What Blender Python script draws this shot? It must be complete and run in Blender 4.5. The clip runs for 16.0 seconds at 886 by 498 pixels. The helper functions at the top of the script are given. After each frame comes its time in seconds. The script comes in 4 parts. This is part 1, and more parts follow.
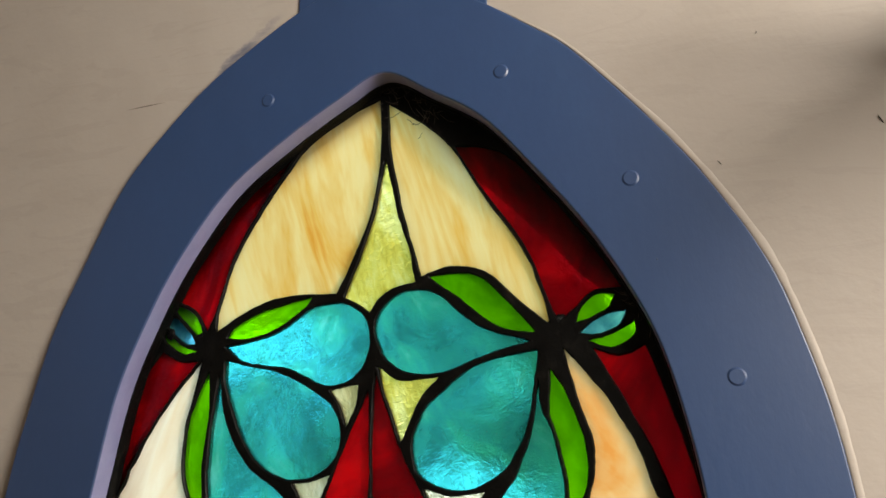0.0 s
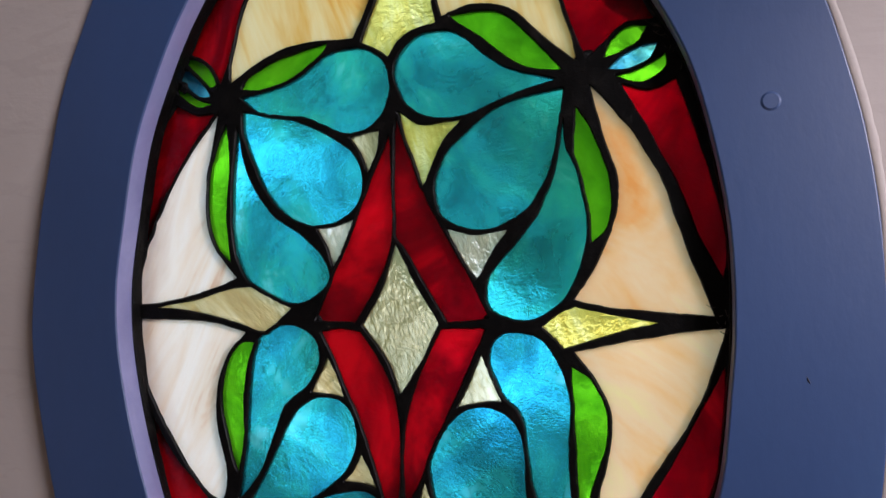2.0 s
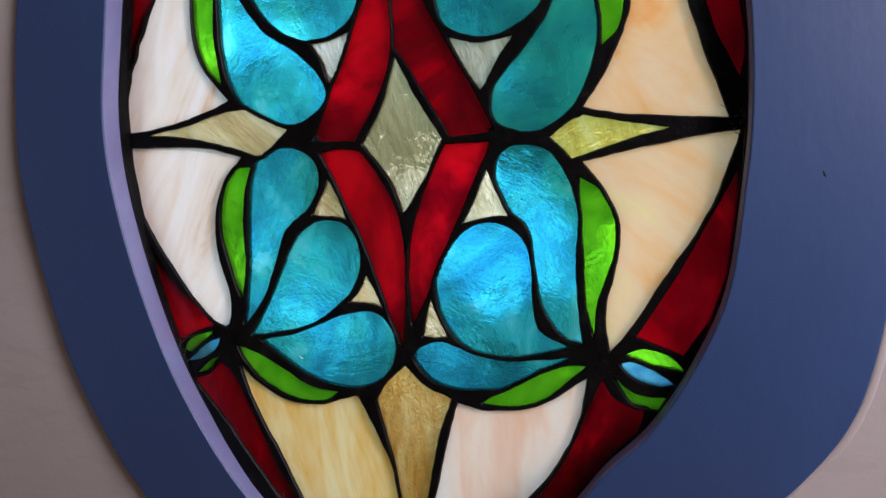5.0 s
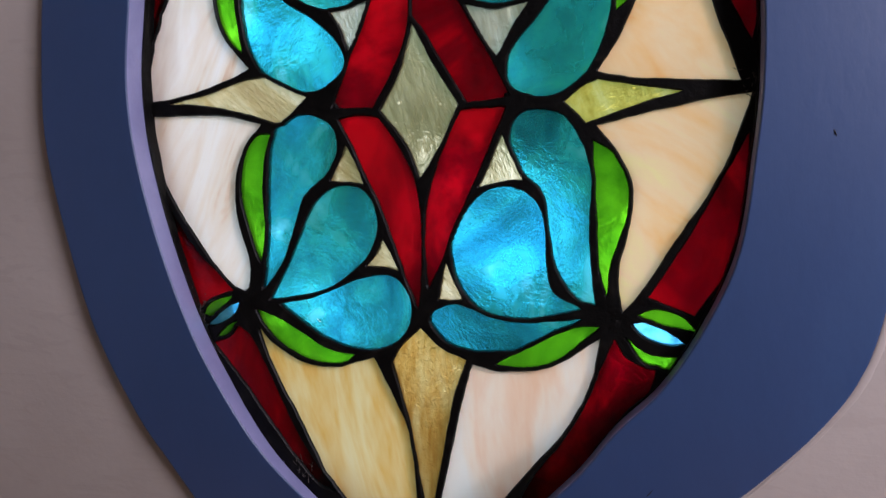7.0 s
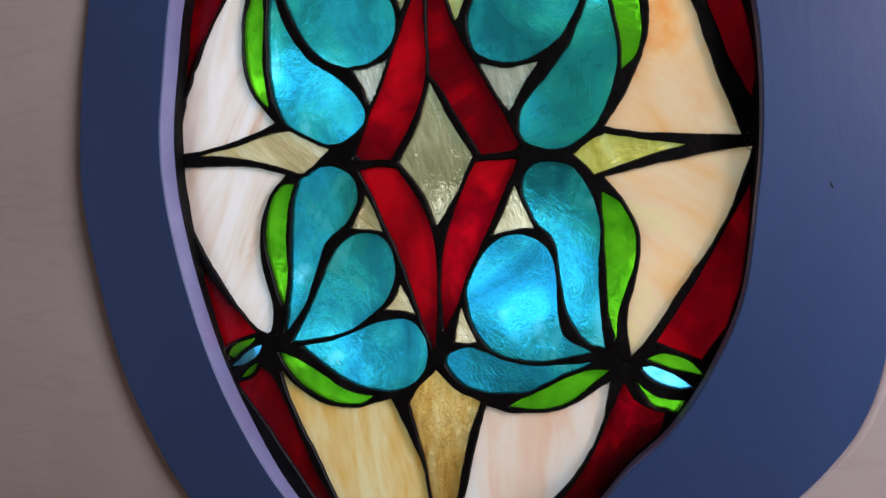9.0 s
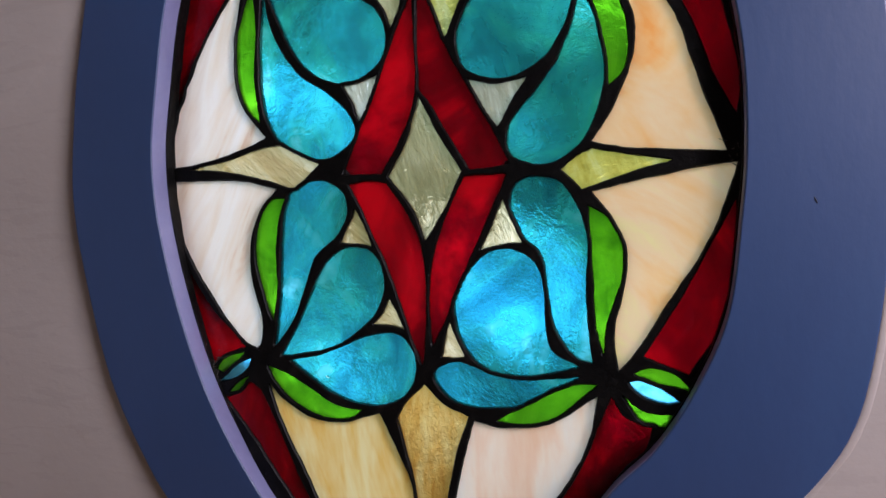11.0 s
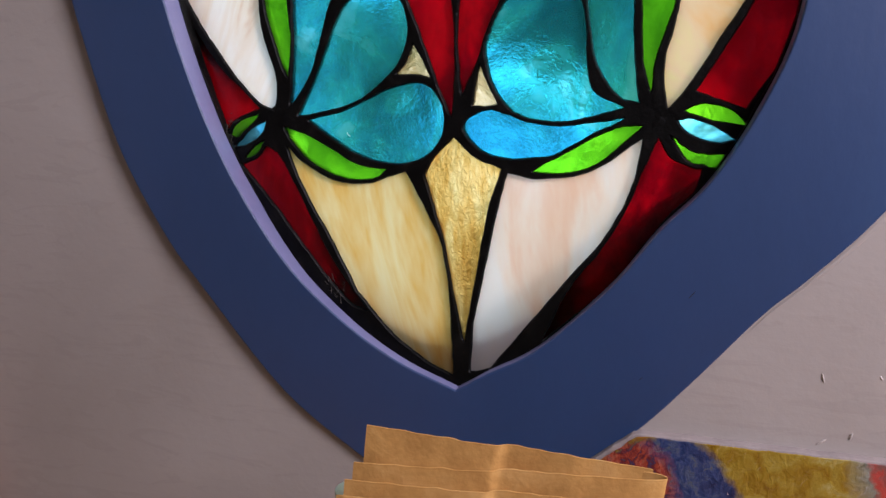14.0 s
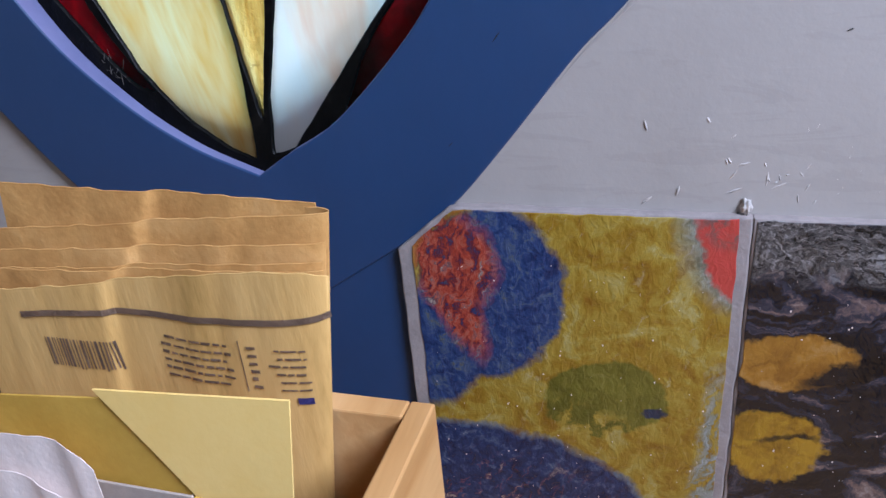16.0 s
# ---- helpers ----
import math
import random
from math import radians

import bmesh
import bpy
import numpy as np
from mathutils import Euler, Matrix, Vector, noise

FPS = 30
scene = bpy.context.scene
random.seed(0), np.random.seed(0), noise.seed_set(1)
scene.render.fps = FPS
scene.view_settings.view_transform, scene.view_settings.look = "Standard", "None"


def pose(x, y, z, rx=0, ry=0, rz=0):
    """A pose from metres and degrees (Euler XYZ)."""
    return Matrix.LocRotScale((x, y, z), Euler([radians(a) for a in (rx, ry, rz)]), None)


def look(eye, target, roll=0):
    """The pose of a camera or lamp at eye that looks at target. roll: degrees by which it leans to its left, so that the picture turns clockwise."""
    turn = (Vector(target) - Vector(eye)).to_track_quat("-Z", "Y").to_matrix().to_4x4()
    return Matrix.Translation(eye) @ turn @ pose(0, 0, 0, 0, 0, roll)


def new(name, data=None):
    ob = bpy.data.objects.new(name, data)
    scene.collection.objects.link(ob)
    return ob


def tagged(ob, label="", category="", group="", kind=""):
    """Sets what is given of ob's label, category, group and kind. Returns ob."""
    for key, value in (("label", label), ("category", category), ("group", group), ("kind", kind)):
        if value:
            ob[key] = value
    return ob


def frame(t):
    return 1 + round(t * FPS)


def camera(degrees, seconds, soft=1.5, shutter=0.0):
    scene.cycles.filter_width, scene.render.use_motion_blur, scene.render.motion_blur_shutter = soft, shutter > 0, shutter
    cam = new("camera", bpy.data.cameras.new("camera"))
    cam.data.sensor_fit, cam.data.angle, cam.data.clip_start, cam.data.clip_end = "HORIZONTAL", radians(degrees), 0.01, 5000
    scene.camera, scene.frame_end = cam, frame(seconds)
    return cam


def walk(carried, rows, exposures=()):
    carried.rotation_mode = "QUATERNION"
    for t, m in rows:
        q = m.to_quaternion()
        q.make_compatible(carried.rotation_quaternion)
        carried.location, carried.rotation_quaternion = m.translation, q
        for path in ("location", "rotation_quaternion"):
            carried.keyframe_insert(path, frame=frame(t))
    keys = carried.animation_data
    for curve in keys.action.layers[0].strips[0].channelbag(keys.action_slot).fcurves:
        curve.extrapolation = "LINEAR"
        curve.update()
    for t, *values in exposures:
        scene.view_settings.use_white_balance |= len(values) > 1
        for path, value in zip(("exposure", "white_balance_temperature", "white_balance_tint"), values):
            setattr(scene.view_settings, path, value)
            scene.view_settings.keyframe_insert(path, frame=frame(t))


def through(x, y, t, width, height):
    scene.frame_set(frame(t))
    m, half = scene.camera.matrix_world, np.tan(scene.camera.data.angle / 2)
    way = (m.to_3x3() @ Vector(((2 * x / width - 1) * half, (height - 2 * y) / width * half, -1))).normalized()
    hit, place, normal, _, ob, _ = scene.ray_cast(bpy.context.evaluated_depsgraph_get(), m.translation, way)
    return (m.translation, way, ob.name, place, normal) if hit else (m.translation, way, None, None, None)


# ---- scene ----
cam = camera(62.1, 16.0)
PATH = [
    (0, (0.204, -0.515, 1.289), (-0.336, 1.342, 1.798), -0.3),
    (0.5, (0.197, -0.51, 1.272), (-0.356, 1.368, 1.684), -0.5),
    (1, (0.191, -0.51, 1.26), (-0.379, 1.386, 1.548), -0.7),
    (1.5, (0.19, -0.505, 1.245), (-0.385, 1.405, 1.401), -0.6),
    (2, (0.188, -0.501, 1.233), (-0.391, 1.412, 1.274), -0.7),
    (2.5, (0.181, -0.502, 1.219), (-0.393, 1.414, 1.174), -0.7),
    (3, (0.181, -0.497, 1.208), (-0.393, 1.415, 1.09), -0.9),
    (3.5, (0.181, -0.496, 1.199), (-0.387, 1.415, 1.041), -1.1),
    (4, (0.176, -0.495, 1.195), (-0.39, 1.412, 0.988), -1.5),
    (4.5, (0.177, -0.492, 1.189), (-0.384, 1.413, 0.953), -1.6),
    (5, (0.174, -0.491, 1.183), (-0.38, 1.412, 0.917), -1.8),
    (7.5, (0.172, -0.514, 1.158), (-0.41, 1.381, 0.892), -1.6),
    (8, (0.174, -0.523, 1.161), (-0.416, 1.375, 0.937), -1.5),
    (8.5, (0.177, -0.528, 1.164), (-0.427, 1.369, 0.972), -1.6),
    (9, (0.178, -0.528, 1.165), (-0.434, 1.369, 1.012), -1.6),
    (11.5, (0.188, -0.526, 1.16), (-0.426, 1.375, 1.055), -1.4),
    (12, (0.187, -0.522, 1.155), (-0.424, 1.379, 1.031), -1.5),
    (12.5, (0.182, -0.518, 1.148), (-0.438, 1.377, 0.985), -1.6),
    (13, (0.179, -0.509, 1.139), (-0.454, 1.372, 0.897), -1.8),
    (13.5, (0.179, -0.499, 1.125), (-0.458, 1.362, 0.764), -2.0),
    (13.8, (0.173, -0.5, 1.091), (-0.475, 1.348, 0.686), -2.2),
    (14, (0.165, -0.503, 1.075), (-0.48, 1.333, 0.611), -2.3),
    (14.5, (0.16, -0.497, 1.057), (-0.48, 1.297, 0.447), -3.3),
    (15, (0.184, -0.457, 1.048), (-0.438, 1.294, 0.308), -4.5),
    (15.5, (0.226, -0.434, 1.031), (-0.377, 1.29, 0.215), -5.3),
    (16, (0.256, -0.422, 1.006), (-0.317, 1.28, 0.125), -5.4),
]

EXPOSURES = [
    (0.0, 0.26, 7500, 8), (1.0, 0.12, 6700, 15), (2.0, 0.0, 6150, 25), (5.0, -0.05, 6050, 28), (9.0, -0.05, 6050, 28), (13.5, 0.08, 6100, 27),
    (14.5, 0.2, 6100, 26), (15.3, 0.33, 6000, 19), (16.0, 0.42, 4900, 13),
]
walk(cam, [(t, look(eye, target, roll)) for t, eye, target, roll in PATH], EXPOSURES)

# ---- world, sun, large lights ----
world = bpy.data.worlds.new("world")
scene.world = world
world.use_nodes = True
wn = world.node_tree
sky = wn.nodes.new("ShaderNodeTexSky")
sky.sky_type = "NISHITA"
sky.sun_disc = False
sky.sun_elevation, sky.sun_rotation = radians(15.4), radians(51)
wn.nodes["Background"].inputs[1].default_value = 0.15
wn.links.new(sky.outputs[0], wn.nodes["Background"].inputs[0])

sun = new("sun", bpy.data.lights.new("sun", "SUN"))
sun.data.energy, sun.data.angle, sun.data.color = 0.75, radians(10), (1.0, 0.94, 0.85)
sun.matrix_world = look((6.2, 5.0, 3.4), (0, 0, 1.2))

daylight = new("window_daylight", bpy.data.lights.new("window_daylight", "AREA"))
daylight.data.shape, daylight.data.size, daylight.data.size_y = "RECTANGLE", 0.5, 0.5
daylight.data.energy, daylight.data.color = 22.0, (1.0, 0.955, 0.94)
daylight.matrix_world = look((0.94, -0.66, 1.66), (-0.3, -0.40, 1.30))


# ---- materials ----
class Nodes:
    """A small node builder for one material."""

    def __init__(self, name):
        self.mat = bpy.data.materials.new(name)
        self.mat.use_nodes = True
        self.tree = self.mat.node_tree
        self.tree.nodes.clear()
        self.out = self.tree.nodes.new("ShaderNodeOutputMaterial")
        self.coord = self.tree.nodes.new("ShaderNodeTexCoord").outputs["Object"]
        self.rand = None

    def node(self, kind, values=(), **props):
        n = self.tree.nodes.new(kind)
        if "blend" in props:
            n.data_type, n.blend_type = "RGBA", props["blend"]
        if "op" in props:
            n.operation = props["op"]
        for key, value in dict(values).items():
            if isinstance(value, bpy.types.NodeSocket):
                self.tree.links.new(value, n.inputs[key])
            else:
                n.inputs[key].default_value = value
        return n

    def scaled(self, s, shift=True):
        """Object coordinates stretched by s, shifted piece by piece."""
        v = self.coord
        if shift:
            r = self.node("ShaderNodeObjectInfo").outputs["Random"]
            off = self.node("ShaderNodeMath", {0: r, 1: 7.0}, op="MULTIPLY").outputs[0]
            v = self.node("ShaderNodeVectorMath", {0: v, 1: off}, op="ADD").outputs[0]
        return self.node("ShaderNodeMapping", {"Vector": v, "Scale": s}).outputs[0]

    def turned(self, s, angle):
        """As scaled(), turned in the wall's plane."""
        r = self.node("ShaderNodeObjectInfo").outputs["Random"]
        off = self.node("ShaderNodeMath", {0: r, 1: 7.0}, op="MULTIPLY").outputs[0]
        v = self.node("ShaderNodeVectorMath", {0: self.coord, 1: off}, op="ADD").outputs[0]
        v = self.node("ShaderNodeMapping", {"Vector": v, "Rotation": (0, radians(angle), 0)}).outputs[0]
        return self.node("ShaderNodeMapping", {"Vector": v, "Scale": s}).outputs[0]

    def noise(self, v, scale, detail=3.0, rough=0.5, warp=0.0):
        return self.node("ShaderNodeTexNoise", {"Vector": v, "Scale": scale, "Detail": detail, "Roughness": rough, "Distortion": warp}).outputs["Fac"]

    def ramp(self, fac, *stops):
        n = self.node("ShaderNodeValToRGB", {"Fac": fac})
        e = n.color_ramp.elements
        while len(e) < len(stops):
            e.new(0.5)
        for el, (at, colour) in zip(e, stops):
            el.position = at
            el.color = (*colour, 1.0) if len(colour) == 3 else colour
        return n.outputs["Color"]

    def mix(self, fac, a, b, blend="MIX"):
        n = self.node("ShaderNodeMix", blend=blend)
        for key, value in ((0, fac), (6, a), (7, b)):
            if isinstance(value, bpy.types.NodeSocket):
                self.tree.links.new(value, n.inputs[key])
            else:
                n.inputs[key].default_value = value if key == 0 else (*value[:3], 1.0)
        return n.outputs[2]

    def bump(self, height, strength, distance, normal=None):
        values = {"Height": height, "Strength": strength, "Distance": distance}
        if normal is not None:
            values["Normal"] = normal
        return self.node("ShaderNodeBump", values).outputs[0]

    def finish(self, shader):
        self.tree.links.new(shader, self.out.inputs["Surface"])
        return self.mat

    def plain(self, colour, rough=0.6, normal=None, metal=0.0, spec=0.5):
        values = {"Roughness": rough, "Metallic": metal, "Specular IOR Level": spec}
        values["Base Color"] = colour if isinstance(colour, bpy.types.NodeSocket) else (*colour, 1.0)
        if normal is not None:
            values["Normal"] = normal
        return self.finish(self.node("ShaderNodeBsdfPrincipled", values).outputs[0])


def grained(name, stops, scale=12.0, rough=0.6, fine=300.0, depth=0.0006, strength=0.4, warp=0.4, stretch=(1, 1, 1), spec=0.5, metal=0.0):
    """A surface with broad stains, fine grain and slight relief."""
    n = Nodes(name)
    v = n.scaled(stretch)
    broad = n.noise(v, scale, 5.0, 0.55, warp)
    small = n.noise(v, fine, 3.0, 0.6)
    fac = n.node("ShaderNodeMath", {0: broad, 1: n.node("ShaderNodeMath", {0: small, 1: 0.25}, op="MULTIPLY").outputs[0]}, op="ADD").outputs[0]
    fac = n.node("ShaderNodeMath", {0: fac, 1: 0.125}, op="SUBTRACT").outputs[0]
    colour = n.ramp(fac, *stops)
    normal = n.bump(small, strength, depth, n.bump(broad, strength, depth * 4))
    return n.plain(colour, rough, normal, metal, spec)


def glass(name, stops, through, streak, angle, scale, ripple, ripple_scale, opal=0.0, rough=0.045, grain=0.18, straight=0.12, ior=1.2, lay=(1, 1, 1), blisters=0.6):
    """Stained glass: it lets coloured light through, part scattered, part straight."""
    n = Nodes(name)
    v = n.turned(streak, angle)
    wisp = n.noise(v, scale, 4.0, 0.55, 1.2)
    fine = n.noise(v, scale * 7, 3.0, 0.5, 0.5)
    fac = n.node("ShaderNodeMath", {0: fine, 1: grain}, op="MULTIPLY").outputs[0]
    fac = n.node("ShaderNodeMath", {0: wisp, 1: fac}, op="ADD").outputs[0]
    fac = n.node("ShaderNodeMath", {0: fac, 1: grain / 2}, op="SUBTRACT").outputs[0]
    colour = n.ramp(fac, *stops)
    waves = n.noise(n.turned(lay, angle), ripple_scale, 3.0, 0.55, 0.6)
    swell = n.noise(n.coord, 22.0, 2.0, 0.5)
    blister = n.noise(n.scaled((1, 1, 1)), 75.0, 3.0, 0.55, 1.0)
    normal = n.bump(waves, ripple, 0.0015, n.bump(blister, blisters, 0.0025, n.bump(swell, 0.7, 0.006)))
    scatter = n.node("ShaderNodeBsdfTranslucent", {"Color": colour}).outputs[0]
    beam = n.node("ShaderNodeBsdfTransparent", {"Color": colour}).outputs[0]
    scatter = n.node("ShaderNodeMixShader", {0: straight, 1: scatter, 2: beam}).outputs[0]
    clear = n.node("ShaderNodeBsdfRefraction", {"Color": colour, "Roughness": rough, "IOR": ior, "Normal": normal}).outputs[0]
    body = n.node("ShaderNodeMixShader", {0: through, 1: scatter, 2: clear}).outputs[0]
    if opal:
        skin = n.node("ShaderNodeBsdfDiffuse", {"Color": colour}).outputs[0]
        body = n.node("ShaderNodeMixShader", {0: opal, 1: body, 2: skin}).outputs[0]
    shine = n.node("ShaderNodeBsdfGlossy", {"Color": (1, 1, 1, 1), "Roughness": 0.08, "Normal": normal}).outputs[0]
    edge = n.node("ShaderNodeFresnel", {"IOR": 1.26, "Normal": normal}).outputs[0]
    return n.finish(n.node("ShaderNodeMixShader", {0: edge, 1: body, 2: shine}).outputs[0])


MILKY = dict(opal=0.12, straight=0.0, rough=0.3)
GLASS = {
    "cream": glass("cream_glass", ((0.27, (0.68, 0.29, 0.03)), (0.40, (0.74, 0.49, 0.14)), (0.54, (0.78, 0.66, 0.32)), (0.76, (0.80, 0.77, 0.50))), 0.04, (1.3, 1.0, 0.22), 16, 19.0, 0.2, 150, **MILKY),
    "white": glass("white_glass", ((0.30, (0.74, 0.48, 0.30)), (0.42, (0.90, 0.80, 0.68)), (0.60, (0.96, 0.93, 0.88)), (0.75, (0.86, 0.79, 0.72))), 0.04, (1.2, 1.0, 0.28), -28, 20.0, 0.2, 150, **MILKY),
    "peach": glass("peach_glass", ((0.27, (0.88, 0.38, 0.10)), (0.40, (0.88, 0.56, 0.26)), (0.56, (0.88, 0.66, 0.40)), (0.70, (0.86, 0.74, 0.36))), 0.04, (1.0, 1.0, 0.45), 46, 16.0, 0.2, 150, **MILKY),
    "pearl": glass("pearl_glass", ((0.28, (0.84, 0.56, 0.38)), (0.45, (0.88, 0.74, 0.60)), (0.65, (0.86, 0.83, 0.76))), 0.04, (1.0, 1.0, 0.3), 8, 16.0, 0.2, 150, **MILKY),
    "teal": glass("teal_glass", ((0.30, (0.006, 0.25, 0.31)), (0.46, (0.009, 0.36, 0.41)), (0.58, (0.014, 0.45, 0.42)), (0.72, (0.10, 0.62, 0.64))), 0.70, (1.0, 1.0, 0.8), 20, 20.0, 0.3, 480, lay=(0.8, 1, 1.1), grain=0.06, rough=0.02, blisters=0.3),
    "blue": glass("sea_blue_glass", ((0.30, (0.005, 0.19, 0.26)), (0.46, (0.008, 0.275, 0.345)), (0.58, (0.012, 0.35, 0.375)), (0.72, (0.08, 0.49, 0.54))), 0.70, (1.0, 1.0, 0.8), -20, 20.0, 0.3, 480, lay=(0.8, 1, 1.1), grain=0.06, rough=0.02, blisters=0.3),
    "bud_blue": glass("clear_blue_glass", ((0.35, (0.02, 0.30, 0.55)), (0.65, (0.12, 0.58, 0.80))), 0.15, (1, 1, 1), 0, 40.0, 0.4, 300, straight=0.6),
    "red": glass("red_glass", ((0.3, (0.06, 0.0, 0.001)), (0.5, (0.18, 0.0, 0.003)), (0.68, (0.56, 0.002, 0.006))), 0.2, (1, 1, 0.6), 0, 13.0, 0.3, 90, grain=0.05, straight=0.06),
    "green": glass("green_glass", ((0.3, (0.05, 0.31, 0.002)), (0.5, (0.085, 0.45, 0.003)), (0.75, (0.14, 0.60, 0.005))), 0.4, (1, 1, 1), 0, 20.0, 0.4, 160, grain=0.06, blisters=0.3),
    "lemon": glass("lemon_glass", ((0.3, (0.62, 0.50, 0.08)), (0.5, (0.80, 0.70, 0.16)), (0.75, (0.95, 0.90, 0.40))), 0.62, (1.0, 1.0, 0.3), 18, 34.0, 1.0, 200, grain=0.5, rough=0.03, ior=1.35, lay=(0.8, 1, 1.0)),
    "amber": glass("amber_glass", ((0.3, (0.36, 0.30, 0.15)), (0.5, (0.52, 0.44, 0.24)), (0.75, (0.78, 0.68, 0.42))), 0.62, (1.0, 1.0, 0.14), 18, 34.0, 1.0, 260, grain=0.5, rough=0.03, ior=1.35, lay=(1.2, 1, 0.35)),
    "straw": glass("straw_glass", ((0.3, (0.46, 0.31, 0.13)), (0.5, (0.62, 0.45, 0.21)), (0.75, (0.80, 0.64, 0.38))), 0.55, (1.0, 1.0, 0.14), 50, 34.0, 1.0, 260, grain=0.5, rough=0.04, ior=1.35, lay=(1.2, 1, 0.35)),
    "gold": glass("gold_glass", ((0.3, (0.50, 0.23, 0.03)), (0.5, (0.66, 0.37, 0.08)), (0.75, (0.80, 0.56, 0.20))), 0.5, (1.0, 1.0, 0.2), 0, 36.0, 1.0, 300, grain=0.5, rough=0.04, ior=1.35, lay=(1.0, 1, 0.7)),
    "clear": glass("clear_textured_glass", ((0.3, (0.46, 0.42, 0.31)), (0.55, (0.64, 0.60, 0.48)), (0.75, (0.85, 0.82, 0.70))), 0.55, (1.0, 1.0, 0.14), 15, 40.0, 1.0, 240, grain=0.5, rough=0.03, ior=1.35, lay=(1.2, 1, 0.4)),
}
GLASS_LABEL = {
    "cream": "cream and amber streaked opalescent glass pane", "white": "milky white opalescent glass pane with faint streaks",
    "pearl": "pinkish pearl white opalescent glass pane", "peach": "peach and amber clouded opalescent glass pane",
    "teal": "mottled teal green glass pane", "blue": "mottled sea blue glass pane", "bud_blue": "small clear light blue glass pane", "red": "deep ruby red glass pane", "green": "bright leaf green glass pane",
    "amber": "pale olive yellow rippled glass pane", "lemon": "lemon yellow hammered glass pane", "straw": "straw coloured rippled glass pane", "gold": "golden textured glass pane", "clear": "almost clear rippled glass pane",
}
n = Nodes("glass_back")
GLASS_BACK = n.finish(n.node("ShaderNodeBsdfTransparent").outputs[0])

LEAD = grained("blackened_lead", ((0.3, (0.001, 0.001, 0.001)), (0.6, (0.003, 0.003, 0.0028)), (0.85, (0.014, 0.012, 0.010))), 60, 0.4, 500, 0.0006, 0.6, spec=0.12)
BLUE = grained("slate_blue_paint", ((0.3, (0.011, 0.040, 0.121)), (0.6, (0.0155, 0.048, 0.140)), (0.85, (0.020, 0.060, 0.160))), 7.0, 0.45, 160, 0.0005, 0.3, stretch=(1, 1, 0.45), spec=0.85)
REVEAL = grained("pale_blue_reveal_paint", ((0.3, (0.15, 0.155, 0.29)), (0.7, (0.20, 0.205, 0.36))), 20.0, 0.5, 200, 0.0005, 0.4)
PLAIN = grained("room_plaster", ((0.3, (0.40, 0.38, 0.36)), (0.7, (0.49, 0.465, 0.43))), 2.0, 0.8)
FLOOR = grained("brown_floor_boards", ((0.3, (0.16, 0.10, 0.06)), (0.7, (0.26, 0.17, 0.10))), 6.0, 0.5, stretch=(8, 1, 1))
KRAFT = grained("brown_paper", ((0.28, (0.37, 0.18, 0.04)), (0.5, (0.53, 0.285, 0.075)), (0.78, (0.66, 0.40, 0.14))), 30, 0.75, 400, 0.0004, 0.5)
# upright darker streaks put the bag's fold shading into its colour
PRINTED = grained("printed_paper", ((0.28, (0.36, 0.21, 0.045)), (0.46, (0.58, 0.35, 0.10)), (0.70, (0.68, 0.44, 0.15))), 26, 0.75, 400, 0.0004, 0.5, stretch=(1, 1, 0.2))
INK = grained("brown_print", ((0.3, (0.18, 0.12, 0.08)), (0.7, (0.34, 0.23, 0.15))), 60, 0.8)
INK_BLUE = grained("blue_print", ((0.3, (0.06, 0.05, 0.20)), (0.7, (0.09, 0.07, 0.26))), 60, 0.8)
PINE = grained("pale_pine_wood", ((0.3, (0.42, 0.21, 0.06)), (0.55, (0.55, 0.31, 0.11)), (0.8, (0.64, 0.40, 0.17))), 16, 0.55, 220, 0.0005, 0.4, 1.0, (1, 0.12, 1))
MANILA = grained("manila_paper", ((0.3, (0.48, 0.28, 0.03)), (0.6, (0.58, 0.36, 0.05)), (0.8, (0.64, 0.42, 0.08))), 18, 0.65, 300, 0.0003, 0.4)
YELLOW = grained("pale_yellow_paper", ((0.3, (0.90, 0.62, 0.17)), (0.7, (0.94, 0.69, 0.23))), 12, 0.65, 300, 0.0003, 0.3)
TISSUE = grained("white_tissue", ((0.3, (0.76, 0.64, 0.57)), (0.7, (0.82, 0.72, 0.66))), 30, 0.85, 400, 0.0004, 0.5)
CARD = grained("grey_card", ((0.3, (0.36, 0.30, 0.26)), (0.7, (0.46, 0.39, 0.33))), 30, 0.7)
MINT = grained("pale_green_plastic", ((0.3, (0.42, 0.52, 0.42)), (0.7, (0.52, 0.62, 0.52))), 20, 0.35)
NAVY = grained("navy_card", ((0.3, (0.008, 0.010, 0.05)), (0.7, (0.014, 0.018, 0.08))), 30, 0.5)
ORANGE_WOOD = grained("orange_stained_wood", ((0.3, (0.30, 0.09, 0.03)), (0.7, (0.42, 0.15, 0.05))), 12, 0.5, stretch=(1, 1, 0.1))
MORTAR = grained("grey_plaster_edge", ((0.3, (0.24, 0.21, 0.20)), (0.7, (0.36, 0.31, 0.29))), 40, 0.8, 300, 0.0008, 0.6)


